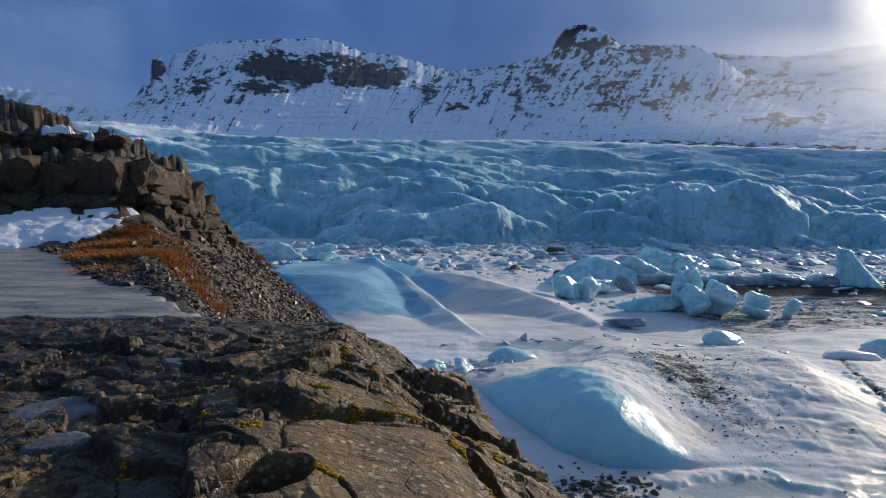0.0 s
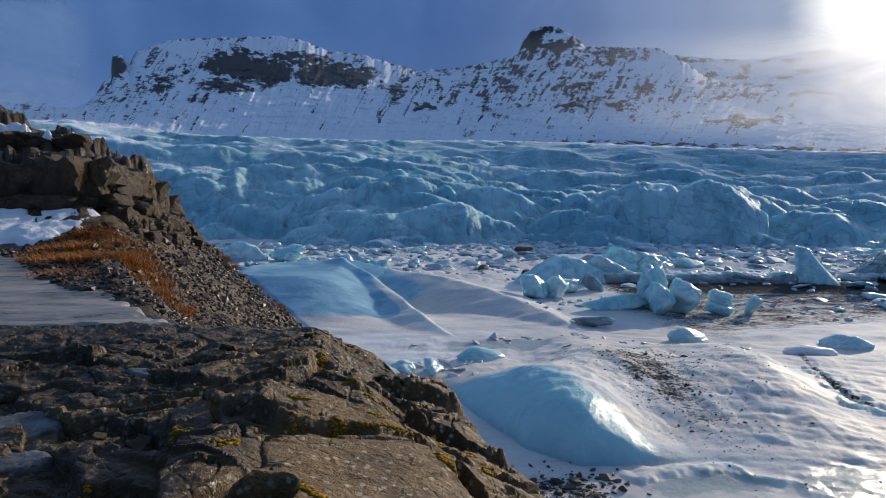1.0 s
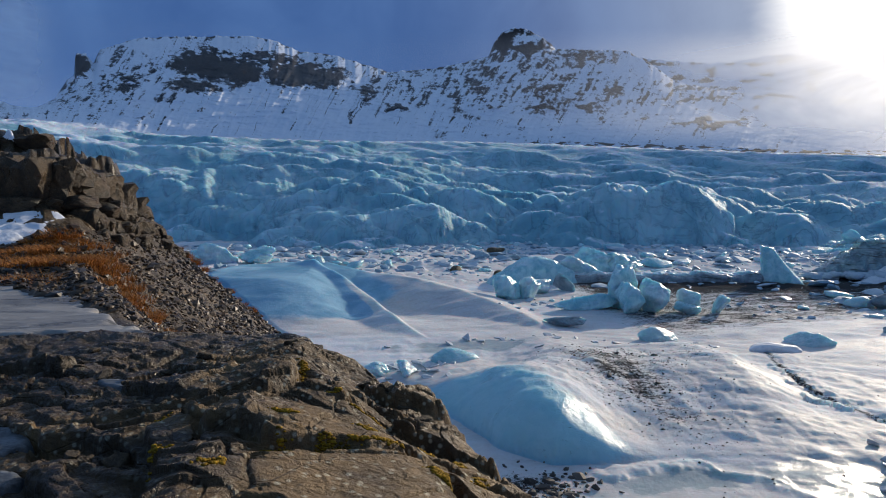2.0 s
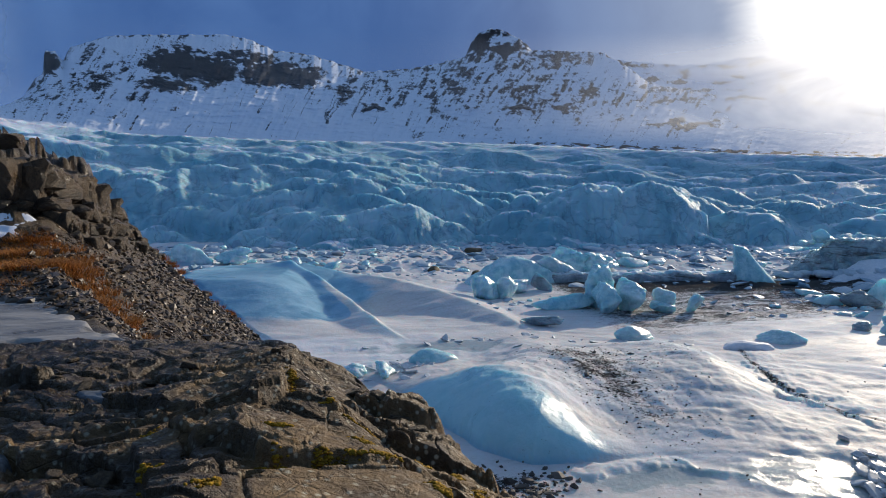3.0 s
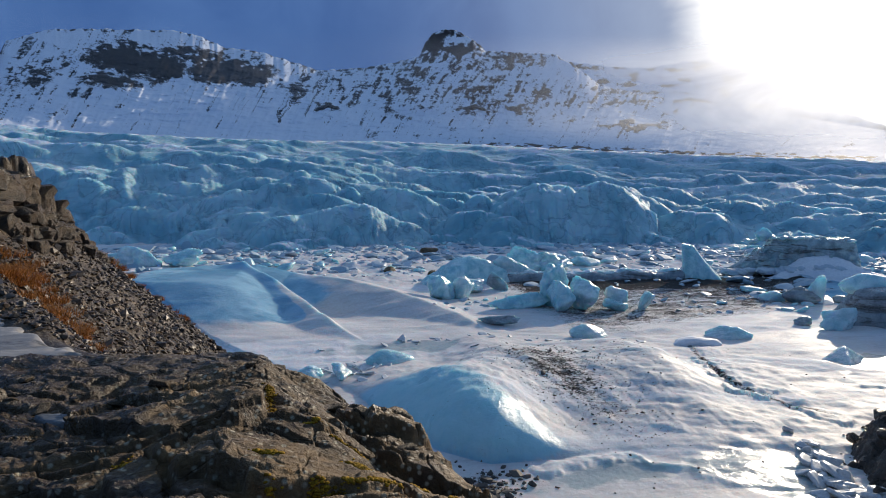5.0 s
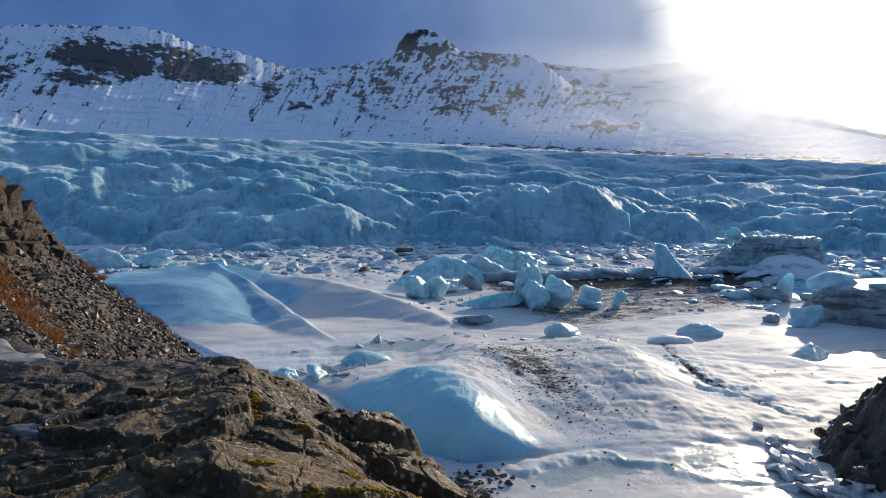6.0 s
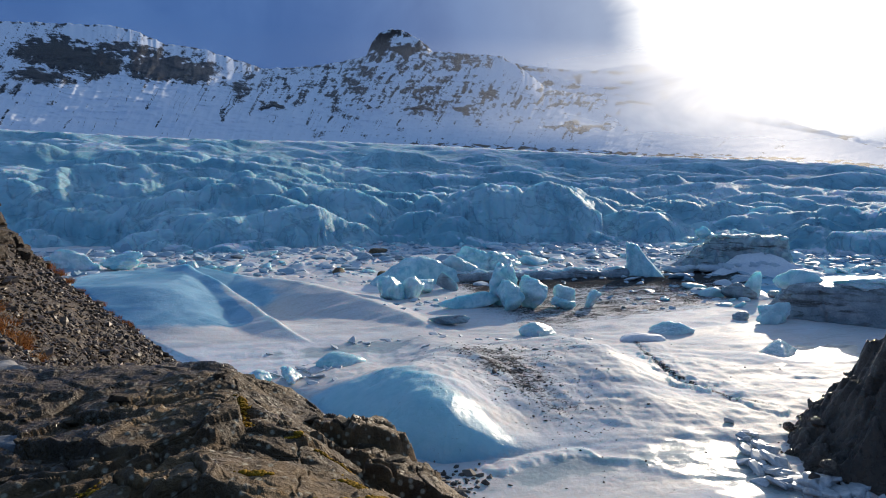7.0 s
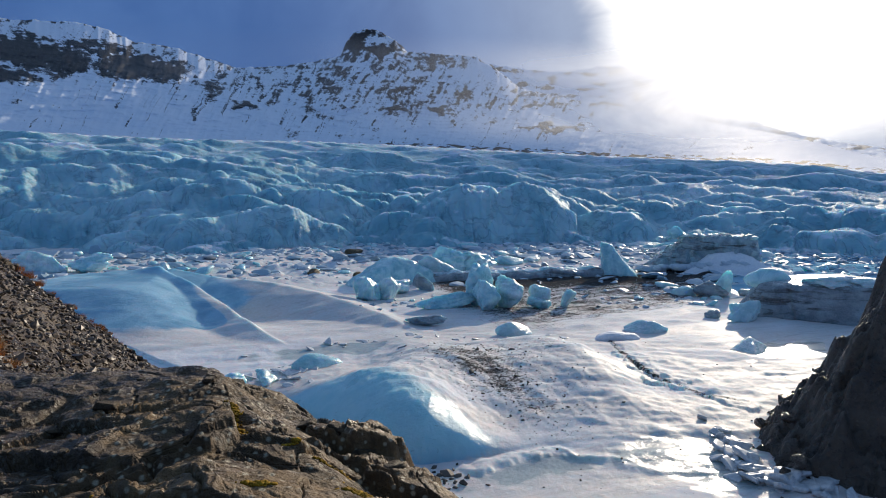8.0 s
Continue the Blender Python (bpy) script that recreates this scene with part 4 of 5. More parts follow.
    # the crag: broken columns in three rises
    if detail:
        f1, f2, ra, rb = cellular(x * 2.1 + 0.3 * fbm(x, y, 2, 30), y * 2.1, 31)
        _, _, sa, sb = cellular(x * 5.2, y * 5.2, 33)
        cc = c - 0.25 + 0.55 * (ra - 0.5) + 0.22 * (sa - 0.5) + 0.25 * fbm(x * 0.7, y * 0.7, 3, 34)
        lumps = 0.16 * (rb - 0.5) + 0.08 * (sb - 0.5) - 0.10 * step(f2 - f1, 0.12, 0.0) + 0.10 * fbm(x * 1.3, y * 1.3, 4, 35)
    else:
        cc, lumps = c, 0.0
    rise = 0.10 * step(cc, -0.25, 0.05) + 0.68 * step(cc, 0.12, 0.42) + 0.42 * step(cc, 1.2, 1.5) + 0.40 * step(cc, 2.4, 2.8) + 0.03 * np.clip(cc, 0, 8)
    rise = rise + 0.15 * step(cc, -0.8, -0.15) + 0.35 * blob(x, y, -9.3, 12.6, 1.3, 2.0)
    crag = step(cc, -0.2, 0.25)
    base = np.maximum(z, 15.9 - 1.0 * np.maximum(-c, 0)) if not detail else z
    z = base * (1 - crag) + np.maximum(base, 15.7) * crag + rise * step(y, 4.5, 7) + crag * lumps
    return np.maximum(z, -1.2)


def c_gap(x, y):
    return -beside(x, y, CLIFF)


def make_shore():
    steps = np.concatenate([[0.02, 0.3, 0.6], 0.9 * (4.8 / 0.9) ** np.linspace(0, 1, 520), 4.8 * (34 / 4.8) ** np.linspace(0.006, 1, 120)])
    x, y, az, d = polar(-46, 24, 880, steps)
    z = shore_height(x, y)
    keep = z > -1.1
    # wet rock on slab, flank and crag; the left hollow's shade is painted in
    wet_shade = 0.9 * step(x + 0.35 * (y - 2.4), -0.45, -1.15) * step(y, 4.4, 3.9) + 0.55 * fbm(x * 1.3, y * 1.9, 5, 39) + 0.5 * step(c_gap(x, y), -0.6, 0.3) + 0.9 * step(y, 3.1, 3.6)
    me = sheet_mesh("bedrock", x, y, z, {"damp_shade": step(wet_shade, 0.35, 0.75)}, keep)
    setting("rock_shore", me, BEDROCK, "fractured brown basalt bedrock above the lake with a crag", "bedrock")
    # the same hill behind the viewpoint, more coarsely
    a, d = np.meshgrid(np.radians(np.linspace(314, 24, 206)), 0.02 * (40 / 0.02) ** np.linspace(0, 1, 110))
    x, y = d * np.sin(a), d * np.cos(a)
    z = np.minimum(shore_height(x, y), 15.9 - 0.02 * d) - 0.01
    me = sheet_mesh("hillside", x, y, z, None, z > -1.1)
    setting("rock_hillside", me, BEDROCK, "brown bedrock hillside rising from the lake", "bedrock")


make_shore()

# ---- builders for loose things ----


def ball(subdiv):
    bm = bmesh.new()
    bmesh.ops.create_icosphere(bm, subdivisions=subdiv, radius=1.0)
    bm.verts.ensure_lookup_table()
    v = np.array([vert.co[:] for vert in bm.verts])
    f = np.array([[vert.index for vert in face.verts] for face in bm.faces])
    bm.free()
    return v / np.linalg.norm(v, axis=1, keepdims=True), f


BALLS = {n: ball(n) for n in (1, 2, 3, 4, 5, 6)}


def cut_shape(dirs, planes, sharp=16.0, limit=1.2):
    """The corners of a lump bounded by planes (normal, distance), its edges a little rounded."""
    total = np.full(len(dirs), (1.0 / limit) ** sharp)
    for nx, ny, nz, dist in planes:
        norm = math.sqrt(nx * nx + ny * ny + nz * nz)
        total += np.maximum((dirs @ np.array([nx, ny, nz])) / norm / dist, 0.0) ** sharp
    return dirs / np.maximum(total, 1e-9)[:, None] ** (1.0 / sharp)


def roughen(v, amount, scale, seed):
    n = fbm(v[:, 0] * scale + seed, v[:, 1] * scale + v[:, 2] * scale * 0.8, 4, seed) + fbm(v[:, 2] * scale - seed, v[:, 0] * scale * 0.7 - v[:, 1] * scale * 0.6, 4, seed + 9)
    q = scale * 4.3
    n = n + 0.3 * fbm(v[:, 0] * q - seed, v[:, 1] * q + v[:, 2] * q * 0.9, 3, seed + 23)
    return v * (1 + amount * n)[:, None]


def facets(rng, count=14, lo=0.52, hi=1.0):
    out = []
    for _ in range(count):
        n = rng.normal(size=3)
        out.append((*n, rng.uniform(lo, hi)))
    return out


def lump_arrays(rng, subdiv, size, count=14, sharp=16.0, rough=0.05, scale=1.6, planes=None):
    v, f = BALLS[subdiv]
    p = cut_shape(v, planes or facets(rng, count), sharp, 1.9 if planes else 1.3)
    p = roughen(p, rough, scale, int(rng.integers(1, 900)))
    return p * np.array(size), f


def solid(name, v, f, smooth=True):
    me = bpy.data.meshes.new(name)
    me.vertices.add(len(v))
    me.vertices.foreach_set("co", np.asarray(v, np.float32).ravel())
    me.loops.add(f.size)
    me.loops.foreach_set("vertex_index", f.astype(np.int32).ravel())
    me.polygons.add(len(f))
    me.polygons.foreach_set("loop_start", np.arange(0, f.size, f.shape[1], dtype=np.int32))
    me.polygons.foreach_set("use_smooth", np.full(len(f), smooth))
    me.update(calc_edges=True)
    return me


def joined(pieces):
    """One pair of arrays out of many lumps."""
    vs, fs, at = [], [], 0
    for v, f in pieces:
        vs.append(v), fs.append(f + at)
        at += len(v)
    return np.concatenate(vs), np.concatenate(fs)


def spun(v, az, tilt=0.0, lean=0.0):
    m = np.array(Euler((tilt, lean, az)).to_matrix())
    return v @ m.T


def thing(name, me, mat, m, label, category, group="", kind=""):
    ob = new(name, me)
    if mat is not None and not me.materials:
        me.materials.append(mat)
    ob.matrix_world = m
    return tagged(ob, label, category, group, kind)


def part(name, me, mat, parent, label=""):
    ob = new(name, me)
    if not me.materials:
        me.materials.append(mat)
    ob.parent = parent
    return tagged(ob, label)


def at_lake(x, y):
    return float(lake_height(np.array([x]), np.array([y]))[0])


def at_shore(x, y):
    return float(shore_height(np.array([x]), np.array([y]))[0])


# ---- moraine mound by the lake ----


def make_mound():
    n = 330
    x, y = np.meshgrid(np.linspace(60, 25, n), np.linspace(4, 40, n))
    dist = np.hypot(x - 43.8, y - 21.5)
    rib = ridged(np.arctan2(y - 21.5, x - 44.5) * 3.2, dist * 0.12, 4, 201)
    f1, f2, ra, rb = cellular(x * 0.55 + 0.4 * fbm(x * 0.3, y * 0.3, 3, 202), y * 0.55, 203)
    r = dist + 0.6 * rib + 0.8 * fbm(x * 0.2, y * 0.2, 3, 204) + np.minimum(1.9 * np.maximum(27.2 + 1.6 * fbm(x * 0.3, y * 0.3, 2, 208) - y, 0), 8)
    h = 17.6 - r
    z = 0.45 * h + 0.17 * np.abs(h) * h
    z = np.minimum(z, 15.0 + 0.2 * z) + 0.3 * (ra - 0.5) * step(f2 - f1, 0.0, 0.3) + 0.4 * fbm(x * 0.55, y * 0.55, 4, 205, 0.5) + 0.22 * fbm(x * 2.0, y * 2.0, 3, 209) - 0.5 * np.abs(fbm(x * 1.1, y * 1.1, 5, 206, 0.6))
    me = sheet_mesh("moraine_mound", x, y, z, None, z > -0.8)
    setting("moraine_mound", me, WET_ROCK, "wet black rocky moraine mound rising from the ice", "moraine")


make_mound()


def make_mound_boulders():
    rng = np.random.default_rng(111)
    shapes = []
    for k in range(6):
        shapes.append(solid("boulder", *lump_arrays(rng, 4, (1.2, 0.95, 0.75), 12, 22, 0.06)))
        shapes[-1].materials.append(WET_ROCK)
    for k in range(16):
        a, r = radians(rng.uniform(120, 260)), rng.uniform(12.5, 17.2)
        px, py = 43.8 + r * math.cos(a), 21.5 + r * math.sin(a) * -1
        h = 17.6 - r - min(1.9 * max(27.2 - py, 0), 8)
        if h < 0.3:
            continue
        pz = 0.45 * h + 0.17 * h * h
        s = float(np.clip(rng.lognormal(-1.1, 0.4), 0.15, 0.7))
        m = pose(px, py, pz + 0.1, rng.normal() * 20, rng.normal() * 20, rng.uniform(0, 360)) @ Matrix.Diagonal((s, s, s, 1))
        thing("boulder", shapes[k % 6], None, m, "wet black boulder embedded in the moraine mound", "boulder", "boulders on the moraine")


make_mound_boulders()

# ---- icebergs ----


def make_berg(x, y, size, seed, label, mat=None, subdiv=5, turn=0.0, sink=0.25, planes=None, rough=0.12, sharp=13.0, name="iceberg", tilt=0.0, lift=0.0):
    rng = np.random.default_rng(seed)
    v, f = lump_arrays(rng, subdiv, size, 12, sharp, rough, 1.5, planes)
    v = spun(v, turn, tilt)
    v[:, 2] -= v[:, 2].min() + sink * size[2]
    me = solid(name, v, f)
    return thing(name, me, mat or ICE, pose(x, y, at_lake(x, y) + lift), label, "iceberg", "icebergs frozen into the lake")


make_berg(17.4, 90.5, (1.9, 1.7, 2.5), 3, "rounded teal iceberg block on the snowy lake ice", None, 5, 0.3)
make_berg(20.4, 90.6, (1.9, 1.6, 1.8), 5, "low pale teal iceberg lump among broken ice", PALE_ICE, 5, 1.0)
make_berg(25.6, 106.5, (5.4, 3.2, 4.0), 8, "large smooth blue iceberg dome behind the lumps", None, 5, 0.2, 0.2,
          ((0.1, 0, 1, 0.85), (-0.6, -0.1, 0.8, 0.8), (0.7, 0, 0.7, 0.85), (0, -1, 0.35, 0.8), (0, 1, 0.3, 0.8), (0, 0, -1, 0.5)), 0.06, 6)
make_berg(22.6, 95.5, (3.6, 1.5, 1.7), 11, "long cream-tinted iceberg wedge beside the dome", PALE_ICE, 5, 0.5)
make_berg(32.6, 108.0, (3.6, 2.2, 2.6), 13, "pale iceberg crest above the dark strip", PALE_ICE, 5, 0.1)
make_berg(27.8, 98.5, (0.55, 2.0, 1.6), 14, "dark leaning slab of dirty ice against the dome", GREY_ICE, 5, 0.7, 0.2, None, 0.05, 14, "iceberg", 0.25)
make_berg(38.5, 117.0, (4.2, 2.2, 2.1), 15, "blue jumbled iceberg lump behind the strip", None, 5, 0.05, 0.25, None, 0.16)
make_berg(44.5, 118.5, (5.0, 2.4, 2.3), 16, "blue snow-streaked iceberg lump behind the strip", None, 5, 0.4, 0.25, None, 0.16)
make_berg(32.4, 84.0, (3.0, 2.3, 3.4), 17, "tall rounded teal iceberg block with a pale rim", None, 5, 0.4)
make_berg(31.0, 79.3, (2.5, 1.9, 2.3), 19, "broken teal iceberg shard leaning on its neighbours", None, 5, 1.3)
make_berg(34.6, 80.6, (2.7, 2.0, 2.4), 23, "rounded teal iceberg with snow-lit edges", PALE_ICE, 5, 2.0)
make_berg(39.2, 79.6, (1.8, 1.3, 1.7), 29, "small pale iceberg on broken slabs", PALE_ICE, 5)
make_berg(38.6, 78.4, (1.9, 1.0, 0.8), 30, "broken clear ice slabs beside the small berg", None, 4, 0.3)
make_berg(43.0, 78.6, (1.25, 0.9, 1.2), 31, "small tilted white ice block", PALE_ICE, 4, 0.7)
make_berg(26.8, 82.6, (3.4, 1.5, 1.2), 37, "flat grey-teal ice raft in the snow", None, 5, 0.1)
make_berg(37.8, 86.5, (1.1, 0.8, 0.9), 41, "little clear ice lump beside the bergs", PALE_ICE, 4)
make_berg(37.6, 60.4, (3.2, 2.0, 1.5), 45, "low snow-crusted ice hummock", SNOW, 5, -0.2, 1.15, None, 0.06, 5)
make_berg(29.0, 64.5, (2.6, 1.5, 1.2), 46, "low pale ice hummock in the snow", PALE_ICE, 5, 0.1, 1.1, None, 0.06, 5)


def make_sail():
    """Upright to one side, drawn out to a tip, hollow down the other side."""
    rng = np.random.default_rng(43)
    v, f = lump_arrays(rng, 5, (3.5, 2.6, 3.4), 12, 14, 0.045, 1.5, ((-1, 0, 0.05, 0.95), (1, 0, 0.1, 0.95), (0.1, -1, 0.2, 0.8), (0, 1, 0.2, 0.8), (0, 0, -1, 0.9), (0.1, 0, 1, 0.95), (-0.5, -0.7, 0.1, 0.95)))
    h = (v[:, 2] - v[:, 2].min()) / np.ptp(v[:, 2])
    edge = v[:, 0].min() - 0.1
    v[:, 0] = edge + (v[:, 0] - edge) * (0.30 + 0.70 * (1 - h) ** 1.2) - 0.25 * h
    v[:, 1] *= 0.25 + 0.75 * (1 - h) ** 0.8
    v = spun(v, -0.55)
    v[:, 2] -= v[:, 2].min() + 0.5
    thing("iceberg", solid("iceberg", v, f), ICE, pose(67.3, 102.6, at_lake(67.3, 102.6)), "tall sail-shaped teal iceberg with a sharp tip", "iceberg", "icebergs frozen into the lake")


make_sail()
make_berg(-34.6, 138.5, (4.2, 2.6, 2.6), 47, "snow-plastered iceberg beside the glacier front", PALE_ICE, 5, -0.2)
make_berg(-27.2, 139.5, (3.6, 2.4, 1.9), 53, "low blue iceberg with a jagged top", None, 5, 0.4)
make_berg(-41.5, 141.0, (4.8, 2.5, 1.7), 59, "wide low blue iceberg near the glacier", None, 5, 0.1)
make_berg(6.0, 57.6, (2.3, 1.5, 0.85), 61, "smooth little blue ice dome in refrozen slush", None, 5, 0.2, 0.85, None, 0.04, 5)
make_berg(1.7, 54.6, (1.1, 1.3, 0.6), 67, "upturned clear ice slabs at the shore lead", PALE_ICE, 4, 0.4)
make_berg(-0.9, 55.5, (1.1, 0.9, 0.6), 71, "clear rounded ice lump on the lake", PALE_ICE, 4)
make_berg(58.8, 62.6, (2.6, 1.6, 1.9), 73, "translucent grey-green ice lump beside the dark block", PALE_ICE, 5)
make_berg(44.2, 61.6, (2.6, 1.4, 1.4), 79, "low translucent ice hummock", PALE_ICE, 5, -0.3, 0.85, None, 0.06, 7)
make_berg(49.0, 51.8, (2.5, 1.6, 0.9), 83, "small pyramid of glossy snow-crusted ice", PALE_ICE, 5, 0.6, 0.2,
          ((-0.9, 0.2, 0.8, 0.5), (0.8, -0.3, 0.6, 0.6), (0, -1, 0.7, 0.5), (0, 1, 0.6, 0.6), (0, 0, -1, 0.5)), 0.05, 12)
make_berg(56.5, 65.5, (1.1, 0.9, 0.7), 89, "little grey ice lump", GREY_ICE, 4)
make_berg(20.6, 72.6, (2.4, 0.9, 0.75), 97, "dark dirt-coated ice ridge end", GREY_ICE, 5, -0.35)


def make_strip():
    """The long dirty berg edge with its pale top, pushed up behind the dark snow."""
    n_u, n_v = 260, 26
    u, v = np.meshgrid(np.linspace(0, 1, n_u), np.linspace(0, 1, n_v))
    x, y = 29.0 + 39.5 * u, 106.9 - 3.2 * u + 0.6 * fbm(u * 8, u * 0, 3, 301)
    top = (1.55 + 0.45 * fbm(u * 7, u * 0 + 2, 4, 302)) * step(u, 0.0, 0.03) * step(u, 1.0, 0.97)
    angle = v * math.pi
    y = y - np.cos(angle) * (1.5 + 0.25 * fbm(u * 20, v * 3, 3, 303))
    z = top * np.maximum(np.sin(angle), 0) ** 0.45 - 0.15 + 0.08 * fbm(u * 40, v * 4, 3, 304)
    me = sheet_mesh("ice_ridge", x, y, z)
    me.flip_normals()
    ob = thing("ice_ridge", me, GREY_ICE, pose(0, 0, 0), "long dirty grey ice ridge edge with a pale teal crest", "iceberg", "icebergs frozen into the lake")
    u, v = np.meshgrid(np.linspace(0.02, 0.98, n_u), np.linspace(0, 1, 14))
    x, y = 29.0 + 39.5 * u, 106.9 - 3.2 * u + 0.6 * fbm(u * 8, u * 0, 3, 301) + 0.35
    top = 1.50 + 0.45 * fbm(u * 7, u * 0 + 2, 4, 302)
    y = y - np.cos(v * math.pi) * (1.0 + 0.3 * fbm(u * 16, v * 2, 3, 305))
    crest = sheet_mesh("crest", x, y, top * 0.80 + 0.55 * np.maximum(np.sin(v * math.pi), 0) ** 0.6 * (1 + 0.5 * fbm(u * 24, v * 2, 3, 306)) - 0.1)
    crest.flip_normals()
    part("crest", crest, PALE_ICE, ob, "pale teal translucent ice crest")


make_strip()


def cap_pieces(parent, name, mat, seed, line, count, size, label=""):
    """Lumps of ice along a line, each a part of its own."""
    rng = np.random.default_rng(seed)
    shapes = [solid(name, *lump_arrays(rng, 2, (1.5, 1.2, 0.55), 10, 10, 0.06)) for _ in range(8)]
    for k in range(count):
        t = rng.uniform(0, 1)
        i = min(int(t * (len(line) - 1)), len(line) - 2)
        w_ = t * (len(line) - 1) - i
        p = np.array(line[i]) * (1 - w_) + np.array(line[i + 1]) * w_ + rng.normal(size=3) * (0.3, 0.5, 0.05)
        s = size * rng.uniform(0.5, 1.3)
        ob = part(name, shapes[k % 8], mat, parent, label)
        ob.matrix_local = pose(*p, rng.normal() * 14, rng.normal() * 12, rng.uniform(-40, 40)) @ Matrix.Diagonal((s, s, 1.2 * s, 1))


def make_table_berg():
    ob = new("table_iceberg")
    ob.matrix_world = pose(87.6, 105.0, 0, 0, 0, -40)
    tagged(ob, "large table iceberg with jagged snowy rim and rubble", "iceberg", "icebergs frozen into the lake")
    rng = np.random.default_rng(401)
    v, f = lump_arrays(rng, 6, (11.5, 5.0, 7.2), 10, 18, 0.035, 2.2,
                       ((-1, 0, 0.75, 0.80), (1, 0, 0.12, 0.93), (0, -1, 0.22, 0.8), (0, 1, 0.3, 0.8), (-0.05, 0, 1, 0.98), (-0.5, -0.6, 0.5, 0.85), (0.5, -0.8, 0.3, 0.92), (0, 0, -1, 0.5)))
    v[:, 1] += 0.8 * fbm(v[:, 0] * 0.7, v[:, 2] * 0.4, 5, 402)
    v[:, 2] += step(v[:, 2], 2, 5) * (0.7 * fbm(v[:, 0] * 0.8, v[:, 1] * 0.8, 4, 404) - 0.3)
    part("body", solid("berg_body", v, f), DUSTY_ICE, ob)
    cap_pieces(ob, "rim_block", PALE_ICE, 403, [(-7.6, -1.5, 5.9), (-3, -1.5, 6.7), (3, -1.5, 6.8), (9.5, -1.5, 6.7)], 60, 0.5, "jagged snow-white ice rim")
    v, f = lump_arrays(rng, 5, (8.5, 4.0, 4.2), 12, 7, 0.10, 2.0, ((0, 0, 1, 0.9), (-0.8, 0, 0.6, 0.75), (0.6, 0, 0.8, 0.8), (0, -0.8, 0.7, 0.6), (0, 1, 0.2, 0.8), (0, 0, -1, 0.3)))
    part("snow_apron", solid("snow_apron", v + (4.6, -4.6, 0.2), f), SNOW, ob, "snow drift banked against the face")
    v, f = lump_arrays(rng, 3, (1.3, 1.0, 1.1), 10)
    v += (-5.4, -1.8, 7.3)
    part("boulder", solid("berg_boulder", v, f), ICE, ob, "loose teal ice block")
    cap_pieces(ob, "rubble_block", BRASH, 405, [(-10, -5, 0.4), (-2, -5.4, 1.0), (5, -5.0, 2.2), (11, -4.0, 1.6)], 90, 0.8, "snowy ice rubble")


make_table_berg()


def make_dark_block():
    ob = new("dirty_iceberg")
    ob.matrix_world = pose(72.5, 59.5, 0, 0, 0, -47)
    tagged(ob, "big grey dirt-banded iceberg with a teal snowy crest", "iceberg", "icebergs frozen into the lake")
    rng = np.random.default_rng(411)
    v, f = lump_arrays(rng, 6, (13.5, 6.0, 5.6), 10, 16, 0.035, 1.8,
                       ((-1, -0.1, 0.12, 0.92), (1, 0, 0.5, 0.9), (0.05, -1, 0.10, 0.8), (0, 1, 0.3, 0.8), (0.05, -0.1, 1, 0.88), (-0.35, 0, 1, 0.98), (0, 0, -1, 0.4)))
    v[:, 1] += 0.7 * np.exp(-((v[:, 0] + 6.4 + 0.25 * v[:, 2]) / 0.25) ** 2)
    part("body", solid("dirty_body", v, f), GREY_ICE, ob)
    for k, (cx, cz, half) in enumerate(((-3.6, 4.75, 4.2), (2.6, 4.7, 4.6), (8.0, 4.4, 3.8))):
        v, f = lump_arrays(rng, 5, (half, 2.6, 0.75), 12, 8, 0.10, 1.8)
        part("crest_block", solid("crest_block", v + (cx, -1.8, cz), f), PALE_ICE, ob, "pale teal ice crest dusted with snow")
    v, f = lump_arrays(rng, 3, (3.0, 1.8, 1.3), 10, 8)
    v += (-10.0, -1.2, 4.3)
    part("shoulder", solid("dirty_shoulder", v, f), ICE, ob, "rounded teal ice shoulder")


make_dark_block()


def make_horn_berg():
    ob = new("horned_iceberg")
    ob.matrix_world = pose(66.3, 79.0, 0, 0, 0, -40)
    tagged(ob, "dirty low iceberg with a clear upturned horn", "iceberg", "icebergs frozen into the lake")
    rng = np.random.default_rng(421)
    v, f = lump_arrays(rng, 4, (2.8, 1.4, 1.5), 12, 10, 0.10)
    part("body", solid("horn_body", v + (0.6, 0, 0.7), f), GREY_ICE, ob)
    v, f = lump_arrays(rng, 4, (2.1, 1.3, 1.9), 10, 10, 0.05, 1.5, ((-0.7, 0, 0.35, 0.5), (1, 0, -0.1, 0.6), (0, -1, 0.3, 0.5), (0, 1, 0.3, 0.5), (0, 0, -1, 0.6), (0.1, 0, 1, 1.6)))
    part("horn", solid("horn_tip", v + (2.3, 0, 1.4), f), PALE_ICE, ob, "clear pale ice horn")
    v, f = lump_arrays(rng, 4, (1.7, 1.2, 1.2), 12, 8, 0.05)
    part("foot", solid("horn_foot", v + (-2.6, -0.2, 0.5), f), PALE_ICE, ob, "rounded pale ice foot")


make_horn_berg()

rng = np.random.default_rng(77)
for k, (bx, by, s) in enumerate(((27.2, 157.0, 2.6), (13.5, 121.0, 1.1), (21.0, 118.0, 0.9))):
    v, f = lump_arrays(rng, 3, (s * 1.2, s, s * 0.62), 12, 10, 0.06)
    thing("boulder", solid("boulder", v, f), STONE, pose(bx, by, at_lake(bx, by) + 0.2), "dark boulder lying on the brash ice", "boulder", "boulders on the ice")


# ---- brash ice, rubble and stones on the lake ----


